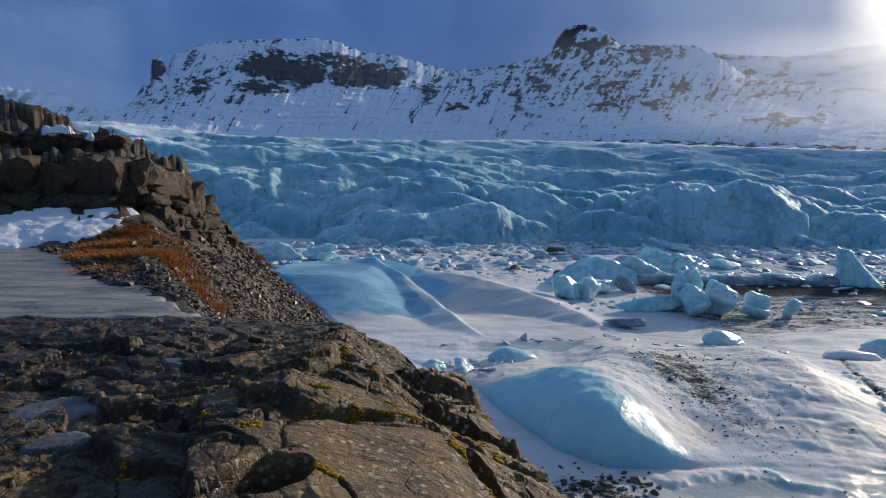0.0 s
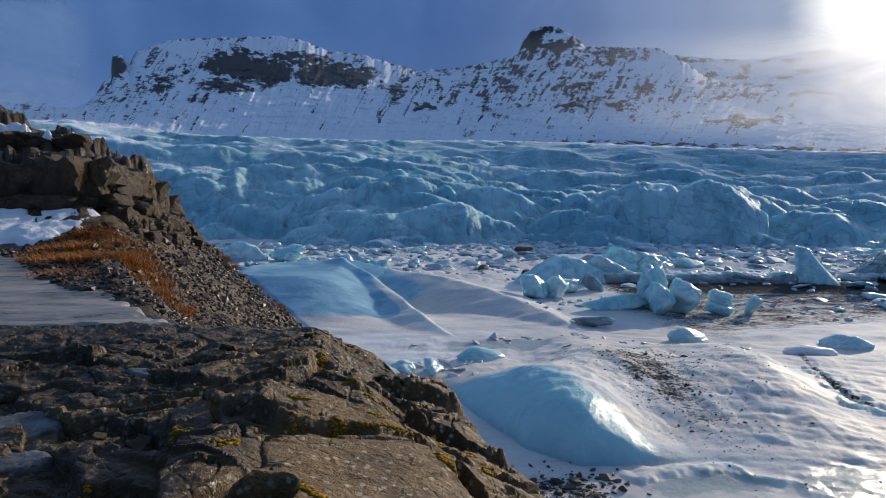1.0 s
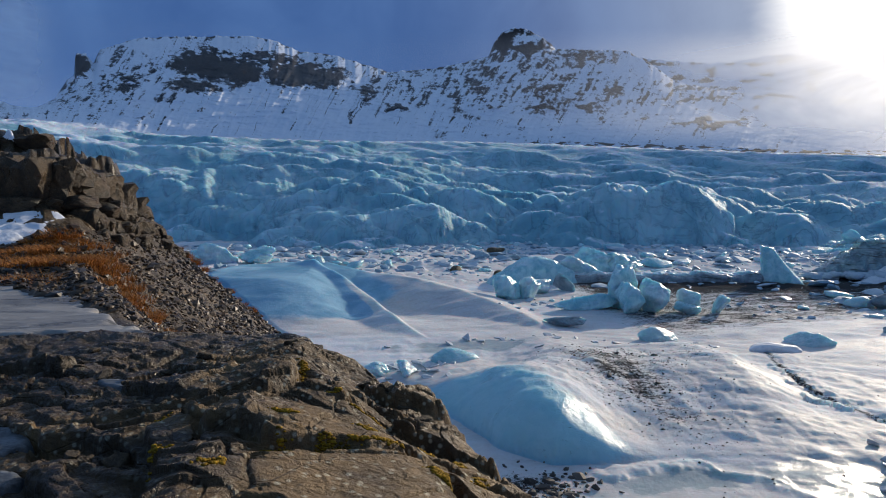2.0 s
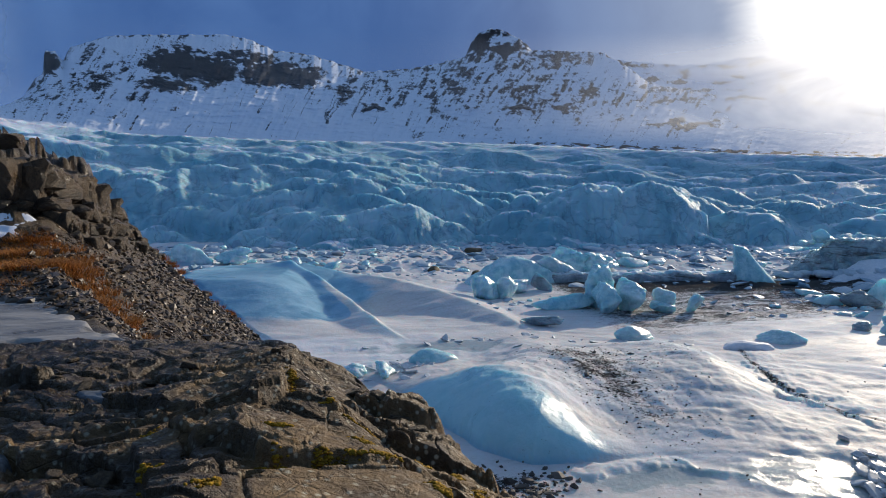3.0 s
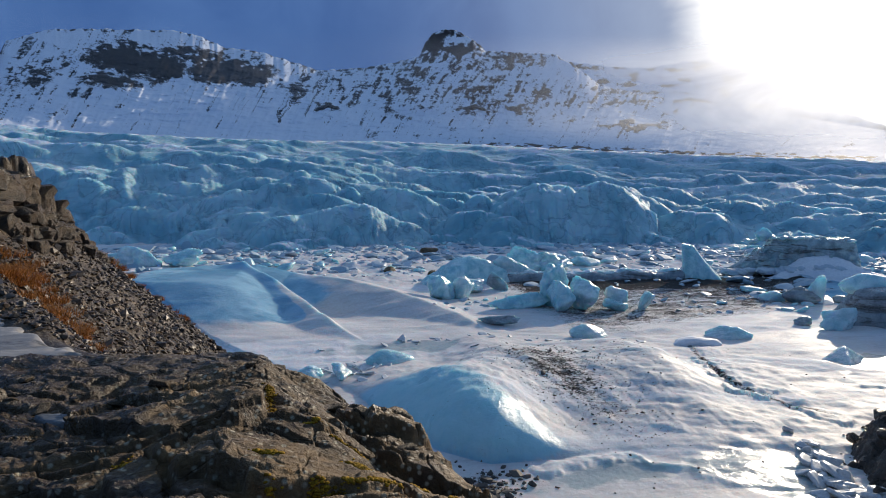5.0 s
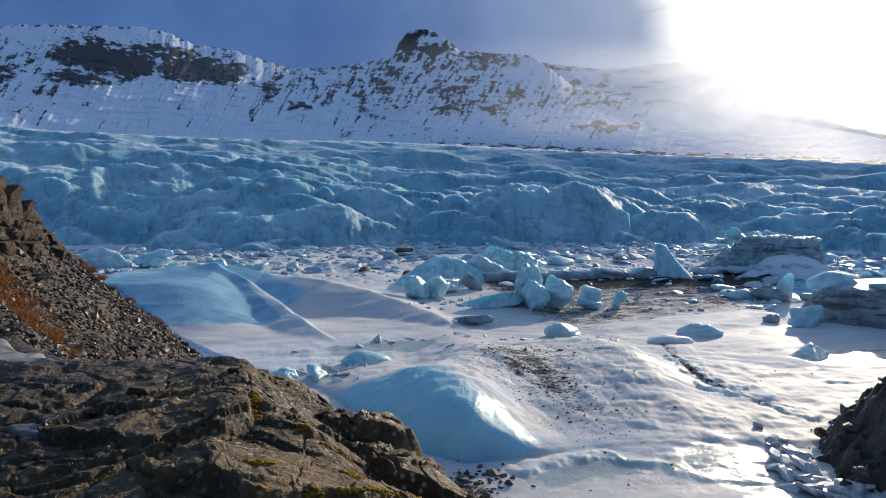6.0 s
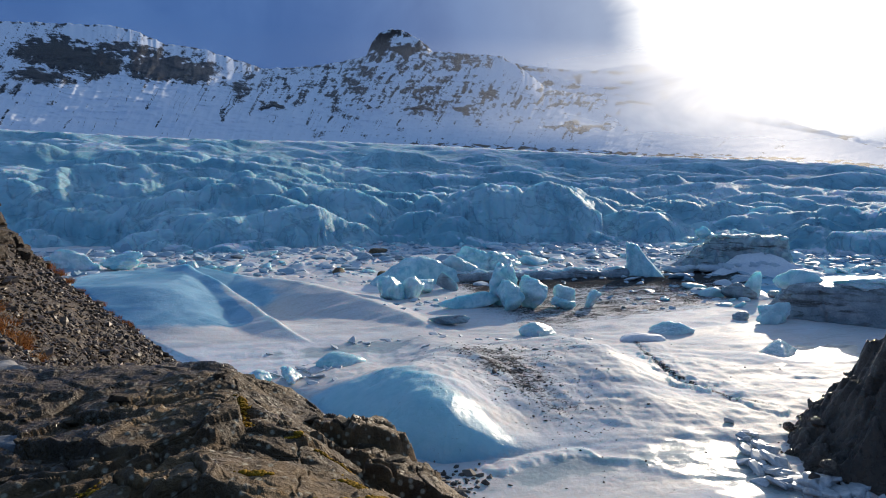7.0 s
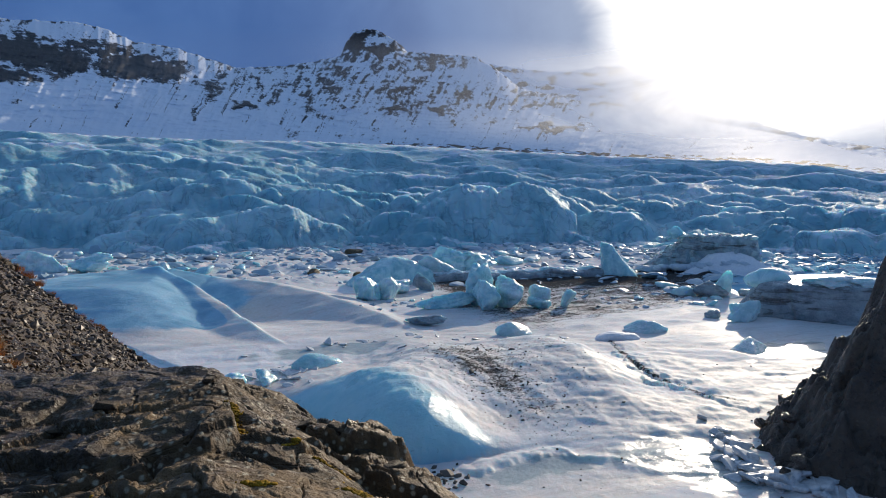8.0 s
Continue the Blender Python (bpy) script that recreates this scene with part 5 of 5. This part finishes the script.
def scatter(name, seed, spots, sizes, mat, label, category, flat=0.55, subdiv=1, ground=None, sharp=9.0):
    """Many small pieces as one mesh, lying on the ground given."""
    rng = np.random.default_rng(seed)
    spots = np.array(spots)
    z = ground(spots[:, 0], spots[:, 1])
    shapes = [lump_arrays(rng, subdiv, (1, 1, 1), 8, sharp, 0.08) for _ in range(24)]
    pieces = []
    for (px, py), pz, s in zip(spots, z, sizes):
        v, f = shapes[int(rng.integers(24))]
        v = spun(v * np.array([s * rng.uniform(0.7, 1.5), s * rng.uniform(0.6, 1.1), s * flat * rng.uniform(0.5, 1.4)]), rng.uniform(0, 6.28), rng.normal() * 0.25, rng.normal() * 0.2)
        pieces.append((v + np.array([px, py, pz + 0.12 * s * flat]), f))
    v, f = joined(pieces)
    me = solid(name, v, f, False)
    return thing(name, me, mat, pose(0, 0, 0), label, category, "", "stuff")


def fan_spots(rng, count, az0, az1, d0, d1, near_power=1.0):
    az = np.radians(rng.uniform(az0, az1, count))
    d = d0 + (d1 - d0) * rng.uniform(0, 1, count) ** near_power
    return np.stack([d * np.sin(az), d * np.cos(az)], -1)




def make_blocks():
    """The larger blocks of the brash, one by one."""
    rng = np.random.default_rng(65)
    shapes = []
    for k in range(12):
        shapes.append(solid("ice_block", *lump_arrays(rng, 3, (1.25, 0.95, 0.55), 9, 24, 0.07)))
        shapes[-1].materials.append((ICE, PALE_ICE, GREY_ICE)[(0, 0, 1, 1, 0, 2, 0, 1, 0, 0, 1, 0)[k]])
    spots = np.concatenate([fan_spots(rng, 130, -22, 52, 112, 182, 0.7), np.stack([rng.normal(30, 5, 16), rng.normal(85, 3, 16)], -1), np.stack([rng.normal(62, 6, 9), rng.normal(82, 5, 9)], -1)])
    z = lake_height(spots[:, 0], spots[:, 1])
    for k, ((px, py), pz) in enumerate(zip(spots, z)):
        far = math.hypot(px, py) > 100
        s = float(np.clip(rng.lognormal(0.0 if far else -0.9, 0.4), 0.2, 2.2 if far else 0.7))
        m = pose(px, py, pz + 0.16 * s, rng.normal() * 9, rng.normal() * 9, rng.uniform(0, 360)) @ Matrix.Diagonal((s, s, s, 1))
        tone = ("blue", "blue", "pale", "pale", "blue", "dirty grey", "blue", "pale", "blue", "blue", "pale", "blue")[k % 12]
        thing("ice_block", shapes[k % 12], None, m, tone + " angular ice block frozen into the lake", "ice block", "ice blocks on the lake")


make_blocks()
spots = np.concatenate([fan_spots(rng, 2600, -26, 58, 104, 188, 0.6), fan_spots(rng, 1300, -24, 60, 154, 186),
                        np.stack([rng.normal(29, 6, 90), rng.normal(86, 3, 90)], -1), np.stack([rng.normal(62, 9, 50), rng.normal(82, 6, 50)], -1)])
scatter("brash_ice", 501, spots, np.minimum(np.clip(rng.lognormal(-0.65, 0.65, len(spots)), 0.18, 2.8), np.where(np.hypot(spots[:, 0], spots[:, 1]) < 102, 0.6, 3.0)), BRASH, "field of broken blue ice blocks in snow", "ice rubble", 0.34, 2, lake_height, 22.0)
spots = np.concatenate([np.stack([rng.normal(19.3, 2.8, 700), rng.normal(47, 5.5, 700)], -1), np.stack([rng.normal(26, 3, 60), rng.normal(52, 6, 60)], -1),
                        fan_spots(rng, 90, 20, 46, 32, 70), np.stack([rng.normal(52, 12, 160), rng.normal(94, 7, 160)], -1)])
scatter("ice_grit", 503, spots, np.clip(rng.lognormal(-3.1, 0.55, len(spots)), 0.025, 0.3), RUBBLE, "dark stones scattered on the lake ice", "stones", 0.6, 1, lake_height)
spots = np.stack([rng.normal(8.4, 1.6, 260), rng.normal(32.6, 1.4, 260)], -1)
scatter("shore_rubble", 505, spots, np.clip(rng.lognormal(-2.0, 0.55, len(spots)), 0.05, 0.45), RUBBLE, "dark rubble and snow at the foot of the rock", "stones", 0.6, 1, lake_height)


def make_plates():
    """Upturned slabs of lake ice, pushed against the mound."""
    rng = np.random.default_rng(61)
    shapes = []
    for k in range(6):
        v, f = lump_arrays(rng, 3, (0.75, 0.5, 0.15), 9, 45, 0.02, 1.5, [(*(math.cos(a), math.sin(a), 0.0), rng.uniform(0.7, 1)) for a in rng.uniform(0, 6.28, 6)] + [(0, 0, 1, 0.8), (0, 0, -1, 0.8)])
        shapes.append(solid("ice_plate", v, f))
        shapes[-1].materials.append(PLATE_ICE)
    line = [(30.2, 34.4), (27.2, 30.6), (27.4, 27.8), (30.0, 25.2)]
    for k in range(74):
        t = rng.uniform(0, 2.99)
        i = int(t)
        px, py = (line[i][n] + (t - i) * (line[i + 1][n] - line[i][n]) + rng.normal() * 0.6 for n in (0, 1))
        s = rng.uniform(0.35, 1.1)
        m = pose(px, py, at_lake(px, py) + 0.16 * s, rng.normal() * 22, rng.normal() * 22, rng.uniform(0, 360)) @ Matrix.Diagonal((s, s, s, 1))
        thing("ice_plate", shapes[k % 6], None, m, "broken pale plate of lake ice by the moraine", "ice plate", "ice plates along the moraine")
    for k in range(64):
        cx, cy, rx, ry = ((2.6, 55.6, 1.6, 1.3), (13.5, 65.5, 4.5, 1.0), (24.0, 62.5, 6.0, 1.6))[(0, 0, 1, 2)[k % 4]]
        px, py = cx + rng.normal() * rx, cy + rng.normal() * ry
        s = rng.uniform(0.25, 0.8)
        m = pose(px, py, at_lake(px, py) + 0.05 * s, rng.normal() * 13, rng.normal() * 13, rng.uniform(0, 360)) @ Matrix.Diagonal((1.3 * s, s, 0.7 * s, 1))
        thing("ice_plate", shapes[k % 6], None, m, "thin broken plate of refrozen ice at a lead", "ice plate", "ice plates along the leads")


make_plates()

# ---- on the rocky shore ----


def make_puddle():
    x, y = np.meshgrid(np.linspace(-0.9, -13.5, 560), np.linspace(3.3, 10.5, 300))
    z = 15.672 + 0.004 * fbm(x * 0.8, y * 2, 3, 601)
    rim = beside(x, y, BRINK)
    ragged = 0.20 * fbm(x * 1.6, y * 1.6, 4, 605) + 0.05 * fbm(x * 7, y * 7, 3, 606)
    z = z - 0.3 * step(rim + ragged, -0.62, -0.25) - 0.25 * step(y + ragged, 4.12, 3.98)
    inside = (rim < -0.10) & (beside(x, y, SHORELINE) < 0.2) & (y > 3.85)
    me = sheet_mesh("frozen_puddle", x, y, z, None, inside)
    setting("frozen_puddle", me, PUDDLE, "grey frozen puddle in a hollow of the rock", "ice")


make_puddle()


def make_snow_patches():
    x, y = np.meshgrid(np.linspace(-4.2, -13, 220), np.linspace(7.2, 12.0, 150))
    c = -beside(x, y, CLIFF)
    inland = beside(x, y, [(-4.2, 10.3), (-4.9, 9.6), (-5.6, 8.9), (-6.4, 8.3), (-13, 7.4)])
    edge = step(inland + 0.45 * fbm(x * 1.2, y * 1.2, 4, 613), -0.1, 0.35) * step(x, -4.6, -5.0) * step(y + 0.8 * (x + 5.0), 10.75, 10.4)
    z = 15.76 + 0.42 * step(c, -1.9, 0.0) + 0.05 * fbm(x * 0.9, y * 1.2, 4, 611) + 0.02 * fbm(x * 5, y * 5, 3, 612) - 0.3 * step(c, -0.1, 0.3)
    z = z - 0.45 * (1 - edge)
    me = sheet_mesh("snow_patch", x, y, z, None, edge > 0.02)
    thing("snow_patch", me, SNOW, pose(0, 0, 0), "white snow patch drifted against the foot of the crag", "snow", "snow patches on the rock")
    x, y = np.meshgrid(np.linspace(-5.6, -8.6, 140), np.linspace(11.3, 13.0, 90))
    u, w_ = x + 7.1, y - 12.15
    mask = np.exp(-(u / 0.85) ** 2 - (w_ / 0.15) ** 2) + 0.22 * fbm(x * 2.5, y * 2.5, 3, 621)
    ground_z = shore_height(x, y)
    level = np.abs(ground_z - shore_height(x, y, False)) < 0.16
    z = ground_z + 0.05 - 0.10 * step(mask, 0.6, 0.4)
    me = sheet_mesh("snow_patch", x, y, z, None, (mask > 0.42) & level)
    thing("snow_patch", me, SNOW, pose(0, 0, 0), "thin snow strip lying on the crag's ledge", "snow", "snow patches on the rock")


make_snow_patches()


def make_ice_patches():
    """Small frozen pools in the slab's hollows."""
    for k, (cx, cy, rx, ry) in enumerate(((-1.50, 2.30, 0.20, 0.20), (-1.32, 1.98, 0.16, 0.12), (-0.46, 1.40, 0.08, 0.09), (-1.29, 2.95, 0.07, 0.16))):
        x, y = np.meshgrid(np.linspace(cx + 2 * rx, cx - 2 * rx, 46), np.linspace(cy - 2 * ry, cy + 2 * ry, 46))
        mask = blob(x, y, cx, cy, rx, ry, 20 * k) + 0.25 * fbm(x * 5, y * 5, 3, 640 + k)
        ground_z = shore_height(x, y)
        level = float(np.quantile(ground_z[mask > 0.45], 0.45 if k != 2 else 0.25)) + 0.012
        me = sheet_mesh("ice_patch", x, y, level + 0.003 * fbm(x * 9, y * 9, 3, 650) - 0.12 * step(mask, 0.62, 0.36), None, mask > 0.3)
        thing("ice_patch", me, THIN_ICE, pose(0, 0, 0), "thin grey ice in a hollow of the bedrock", "ice", "frozen pools on the bedrock")


make_ice_patches()


def make_gravel():
    rng = np.random.default_rng(71)
    n = 90000
    x, y = rng.uniform(-7, 1.5, n), rng.uniform(4.4, 19, n)
    g, u, c = beside(x, y, SHORELINE), x - np.interp(y, *zip(*SLOPE)), -beside(x, y, CLIFF)
    ok = (g > 0.03) & (u < 3.0) & (u > -2.5) & (c < -0.1) & (rng.uniform(0, 1, n) < np.clip(7.0 / y, 0.35, 1))
    ok = ok & ~((x < -4.7) & (beside(x, y, [(-4.2, 10.3), (-4.9, 9.6), (-5.6, 8.9), (-6.4, 8.3), (-13, 7.4)]) > 0.1))
    spots = np.stack([x[ok], y[ok]], -1)[:17000]
    sizes = np.clip(rng.lognormal(-3.8, 0.5, len(spots)), 0.014, 0.10) * (0.5 + 0.060 * spots[:, 1])
    scatter("gravel", 631, spots, sizes, GRAVEL, "dark angular gravel on the slope below the crag", "gravel", 0.65, 1, shore_height, 7.0)


make_gravel()


def make_crag():
    """The jointed face of the crag, block by block."""
    rng = np.random.default_rng(101)
    ob = new("crag")
    ob.matrix_world = pose(-6.5, 10.6, 15.8)
    tagged(ob, "dark jointed basalt crag of stacked angular blocks", "rock crag")
    shapes = []
    for k in range(10):
        box = [(1, rng.normal() * 0.1, rng.normal() * 0.1, 0.8), (-1, rng.normal() * 0.1, rng.normal() * 0.1, 0.8), (rng.normal() * 0.1, 1, rng.normal() * 0.1, 0.8),
               (rng.normal() * 0.1, -1, rng.normal() * 0.15, 0.8), (rng.normal() * 0.2, rng.normal() * 0.2, 1, 0.8), (0, 0, -1, 0.8)]
        box += [(*rng.normal(size=3), rng.uniform(0.85, 1.05)) for _ in range(7)]
        shapes.append(solid("rock_block", *lump_arrays(rng, 3, (1, 1, 1), 10, 44, 0.045, 1.7, box), False))
    inverse = ob.matrix_world.inverted()
    for k in range(290):
        tier = k % 4
        side = rng.uniform() < 0.4 and tier < 3
        back = (0.10, 0.34, 0.50, 1.95)[tier] + rng.normal() * 0.08
        top = (16.36, 16.9, 17.0, 17.42)[tier] + rng.normal() * 0.03
        if side:
            py = rng.uniform(11.0, 14.6)
            px = float(np.interp(py, [11.3, 12.6, 14.2, 15.8], [-5.08, -5.0, -5.2, -5.8])) - back
            top = top - 0.25 * max(py - 11.5, 0)
        else:
            px = -12 + 6.6 * rng.uniform(0.0, 1.0)
            px = px - (0.9 if tier == 3 else 0.0)
            py = float(np.interp(px, [-22, -9, -6.9, -5.4], [6.6, 10.2, 10.5, 10.8])) + back
        tall = rng.uniform(0.30, 0.50) * (0.7 if side else 1.0) if tier in (1, 2) else rng.uniform(0.12, 0.22)
        m = pose(px, py, top - 0.8 * tall, rng.normal() * 3, rng.normal() * 3, (70 if side else 8) + rng.normal() * 13) @ Matrix.Diagonal((rng.uniform(0.18, 0.44), rng.uniform(0.28, 0.44), tall, 1))
        block = part("rock_block", shapes[k % 10], CRAG, ob)
        block.matrix_local = inverse @ m
    # broken rock on the nose below the crag
    for k in range(110):
        t = rng.uniform(0, 1)
        px, py = -4.75 - 0.35 * t + rng.normal() * 0.14, 11.0 + 4.6 * t + rng.normal() * 0.25
        s = rng.uniform(0.07, 0.17) * (1.1 - 0.4 * t)
        m = pose(px, py, at_shore(px, py) + 0.1 * s, rng.normal() * 14, 10 + rng.normal() * 14, rng.uniform(0, 90)) @ Matrix.Diagonal((s * rng.uniform(0.8, 1.4), s, s * rng.uniform(0.7, 1.3), 1))
        block = part("rock_block", shapes[k % 10], CRAG, ob)
        block.matrix_local = inverse @ m


make_crag()


def make_grass():
    rng = np.random.default_rng(81)
    spots = []
    for k in range(110):
        t = rng.uniform(0, 1)
        spots.append((-4.6 + 1.3 * t + rng.normal() * 0.34, 9.5 - 2.4 * t + rng.normal() * 0.42, rng.uniform(0.6, 1.3)))
    for k in range(9):
        t = rng.uniform(0, 1)
        spots.append((-3.2 + 0.95 * t + rng.normal() * 0.1, 7.3 - 0.9 * t + rng.normal() * 0.2, rng.uniform(0.4, 0.7)))
    for k in range(60):
        t = rng.uniform(0, 1)
        spots.append((-5.3 + 2.2 * t + rng.normal() * 0.1, 16.1 - 0.3 * t + rng.normal() * 0.3, rng.uniform(0.6, 1.1) * (1.2 - 0.6 * t)))
    spots = [s for s in spots if float(fbm(np.array([s[0] * 1.3]), np.array([s[1] * 1.3]), 2, 83)[0]) > -0.10]
    verts, faces = [], []
    z = shore_height(np.array([s[0] for s in spots]), np.array([s[1] for s in spots]))
    for (px, py, s), pz in zip(spots, z):
        for b in range(260):
            a, r = rng.uniform(0, 6.28), 0.26 * s * math.sqrt(rng.uniform(0, 1))
            bx, by = px + r * math.cos(a), py + r * math.sin(a)
            a2 = a + rng.normal() * 1.1
            length, reach = s * rng.uniform(0.06, 0.15), rng.uniform(0.5, 1.25)
            wx, wy = -math.sin(a2) * 0.0035, math.cos(a2) * 0.0035
            i = len(verts)
            for q in (0.0, 0.5, 1.0):
                h = length * (q - 0.45 * reach * q * q)
                o = length * reach * q * q
                k_ = 1 - 0.7 * q
                cx, cy = bx + o * math.cos(a2), by + o * math.sin(a2)
                verts += [(cx - wx * k_, cy - wy * k_, pz - 0.02 + h), (cx + wx * k_, cy + wy * k_, pz - 0.02 + h)]
            faces += [(i, i + 1, i + 3, i + 2), (i + 2, i + 3, i + 5, i + 4)]
    me = solid("dead_grass", np.array(verts), np.array(faces), False)
    thing("dead_grass", me, GRASS, pose(0, 0, 0), "orange dead grass tussocks growing in the gravel", "grass", "", "stuff")


make_grass()


def make_moss(line, count, spread, seed):
    """A cushion of moss: many small tufts along a crack."""
    rng = np.random.default_rng(seed)
    pts, hearts = [], rng.uniform(0, len(line) - 1, 5)
    for k in range(count):
        t = float(np.clip(hearts[k % len(hearts)] + rng.normal() * 0.10, 0, len(line) - 1.001))
        i = int(t)
        pts.append([line[i][n] + (t - i) * (line[i + 1][n] - line[i][n]) + rng.normal() * spread * (0.35 if n else 1) for n in (0, 1)])
    pts = np.array(pts)
    z = shore_height(pts[:, 0], pts[:, 1])
    shapes = [lump_arrays(rng, 1, (1, 1, 1), 8, 6, 0.15) for _ in range(8)]
    pieces = []
    for (px, py), pz in zip(pts, z):
        s = rng.uniform(0.002, 0.0075)
        v, f = shapes[int(rng.integers(8))]
        pieces.append((spun(v * (s * 1.3, s * 1.2, s * 0.8), rng.uniform(0, 6.28)) + (px, py, pz + 0.2 * s), f))
    v, f = joined(pieces)
    thing("moss", solid("moss", v, f), MOSS, pose(0, 0, 0), "yellow-brown moss cushion in a crack of the rock", "moss", "moss cushions on the bedrock", "stuff")


for k, (line, count, spread) in enumerate((([(-0.47, 1.90), (-0.37, 1.935), (-0.27, 1.97)], 190, 0.012), ([(-0.25, 1.98), (-0.21, 1.985)], 60, 0.012), ([(-0.17, 2.01), (-0.10, 2.03)], 80, 0.012),
                                           ([(-0.25, 2.51), (-0.16, 2.51)], 100, 0.014), ([(-0.17, 2.36), (-0.09, 2.38)], 130, 0.018), ([(-0.22, 2.17), (-0.17, 2.12)], 70, 0.012),
                                           ([(-0.03, 2.20), (0.0, 2.22)], 50, 0.010), ([(-0.02, 1.87), (0.04, 1.79)], 100, 0.012), ([(0.15, 2.10), (0.16, 1.99)], 70, 0.012),
                                           ([(0.10, 2.26), (0.12, 2.19)], 50, 0.010), ([(-0.36, 1.50), (-0.28, 1.44)], 50, 0.008), ([(0.12, 1.67), (0.16, 1.62)], 90, 0.016),
                                           ([(-0.52, 3.08), (-0.49, 2.73)], 90, 0.010), ([(-0.35, 2.56), (-0.32, 2.56)], 40, 0.010), ([(-0.49, 2.11), (-0.43, 2.09)], 50, 0.010),
                                           ([(-0.92, 2.34), (-0.88, 2.28)], 50, 0.012), ([(-0.79, 1.89), (-0.76, 1.86)], 40, 0.010), ([(-0.58, 1.62), (-0.54, 1.70)], 60, 0.010), ([(-0.98, 1.74), (-0.93, 1.70)], 40, 0.010))):
    make_moss(line, count * 3, spread, 900 + k)


def make_stones():
    rng = np.random.default_rng(91)
    shapes = []
    for k in range(9):
        box = [(1, rng.normal() * 0.25, rng.normal() * 0.2, 0.8), (-1, rng.normal() * 0.25, rng.normal() * 0.2, 0.8), (rng.normal() * 0.25, 1, rng.normal() * 0.2, 0.8),
               (rng.normal() * 0.25, -1, rng.normal() * 0.2, 0.8), (rng.normal() * 0.2, rng.normal() * 0.2, 1, 0.7), (0, 0, -1, 0.8)]
        box += [(*rng.normal(size=3), rng.uniform(0.72, 0.95)) for _ in range(6)]
        shapes.append(solid("stone", *lump_arrays(rng, 4, (1.3, 0.95, 0.5), 13, 40, 0.05, 1.7, box)))
        shapes[-1].materials.append(STONE)
    spots = [(-1.55, 3.06, 0.12), (-1.78, 3.1, 0.08), (-0.98, 3.15, 0.09), (-0.62, 3.3, 0.07), (-1.2, 2.5, 0.06),
             (-0.05, 2.82, 0.10), (-0.24, 3.12, 0.09), (0.0, 2.60, 0.085), (-0.5, 3.5, 0.09), (-0.14, 2.95, 0.08)]
    for k in range(80):
        spots.append((rng.uniform(-2.4, -0.8), rng.uniform(2.0, 3.7), float(np.clip(rng.lognormal(-3.75, 0.5), 0.01, 0.06))))
    z = shore_height(np.array([s[0] for s in spots]), np.array([s[1] for s in spots]))
    for k, ((px, py, s), pz) in enumerate(zip(spots, z)):
        s = s * (0.7 if s < 0.06 else 0.42)
        m = pose(px, py, pz + 0.10 * s, rng.normal() * 8, rng.normal() * 8, rng.uniform(0, 360)) @ Matrix.Diagonal((s, s, s, 1))
        thing("stone", shapes[k % 9], None, m, "loose brown basalt stone lying on the bedrock", "stone", "loose stones on the bedrock")


make_stones()


def make_haze_sheet():
    """A sheet added before the ridge in place of haze and sun glare, thicker towards the sun; it glows by the light
    that comes through it.
    """
    az, v = np.meshgrid(np.linspace(70, -60, 120), np.linspace(0, 1, 40))
    d = 800.0
    el = np.interp(az, *zip(*FOOT)) - 0.6 + v * 10.5
    me = sheet_mesh("haze_sheet", d * np.sin(np.radians(az)), d * np.cos(np.radians(az)), STATION[2] + d * np.tan(np.radians(el)),
                    {"veil": (0.07 + 0.40 * step(az, -24.5, -27.5) + 0.11 * step(az, 4, 22) + 0.24 * step(az, 18, 40)) * step(v, 0.06, 0.32) * step(v, 1.0, 0.75) + 0.62 * step(az, 29, 38) * step(v, 0.22, 0.48) * step(v, 1.0, 0.75), "sunward": 0.04 + 0.66 * step(az, 2, 34)})
    m = bpy.data.materials.new("haze_veil")
    m.use_nodes = True
    t = m.node_tree
    t.nodes.remove(t.nodes["Principled BSDF"])
    g = Graph(t)
    clear, lit, fog = g.add("ShaderNodeBsdfTransparent"), g.add("ShaderNodeBsdfTranslucent"), g.add("ShaderNodeBsdfDiffuse")
    lit.inputs["Color"].default_value, fog.inputs["Color"].default_value = (0.95, 0.95, 0.95, 1), (0.75, 0.88, 1.0, 1)
    both, out = g.add("ShaderNodeMixShader"), g.add("ShaderNodeMixShader")
    g.plug(both.inputs[0], g.attr("sunward")), g.plug(both.inputs[1], fog.outputs[0]), g.plug(both.inputs[2], lit.outputs[0])
    wisps = g.noise(0.004, 5, 0.6, g.place((1, 1, 2.5)), 0.5)
    g.plug(out.inputs[0], g.math("MULTIPLY", g.attr("veil"), g.ramp(wisps, 0.3, 0.7, 0.6, 1.3)))
    g.plug(out.inputs[1], clear.outputs[0]), g.plug(out.inputs[2], both.outputs[0])
    g.plug(t.nodes["Material Output"].inputs["Surface"], out.outputs[0])
    setting("haze_sheet", me, m, "added sheet standing in for haze and sun glare before the mountain", "cloud")


make_haze_sheet()
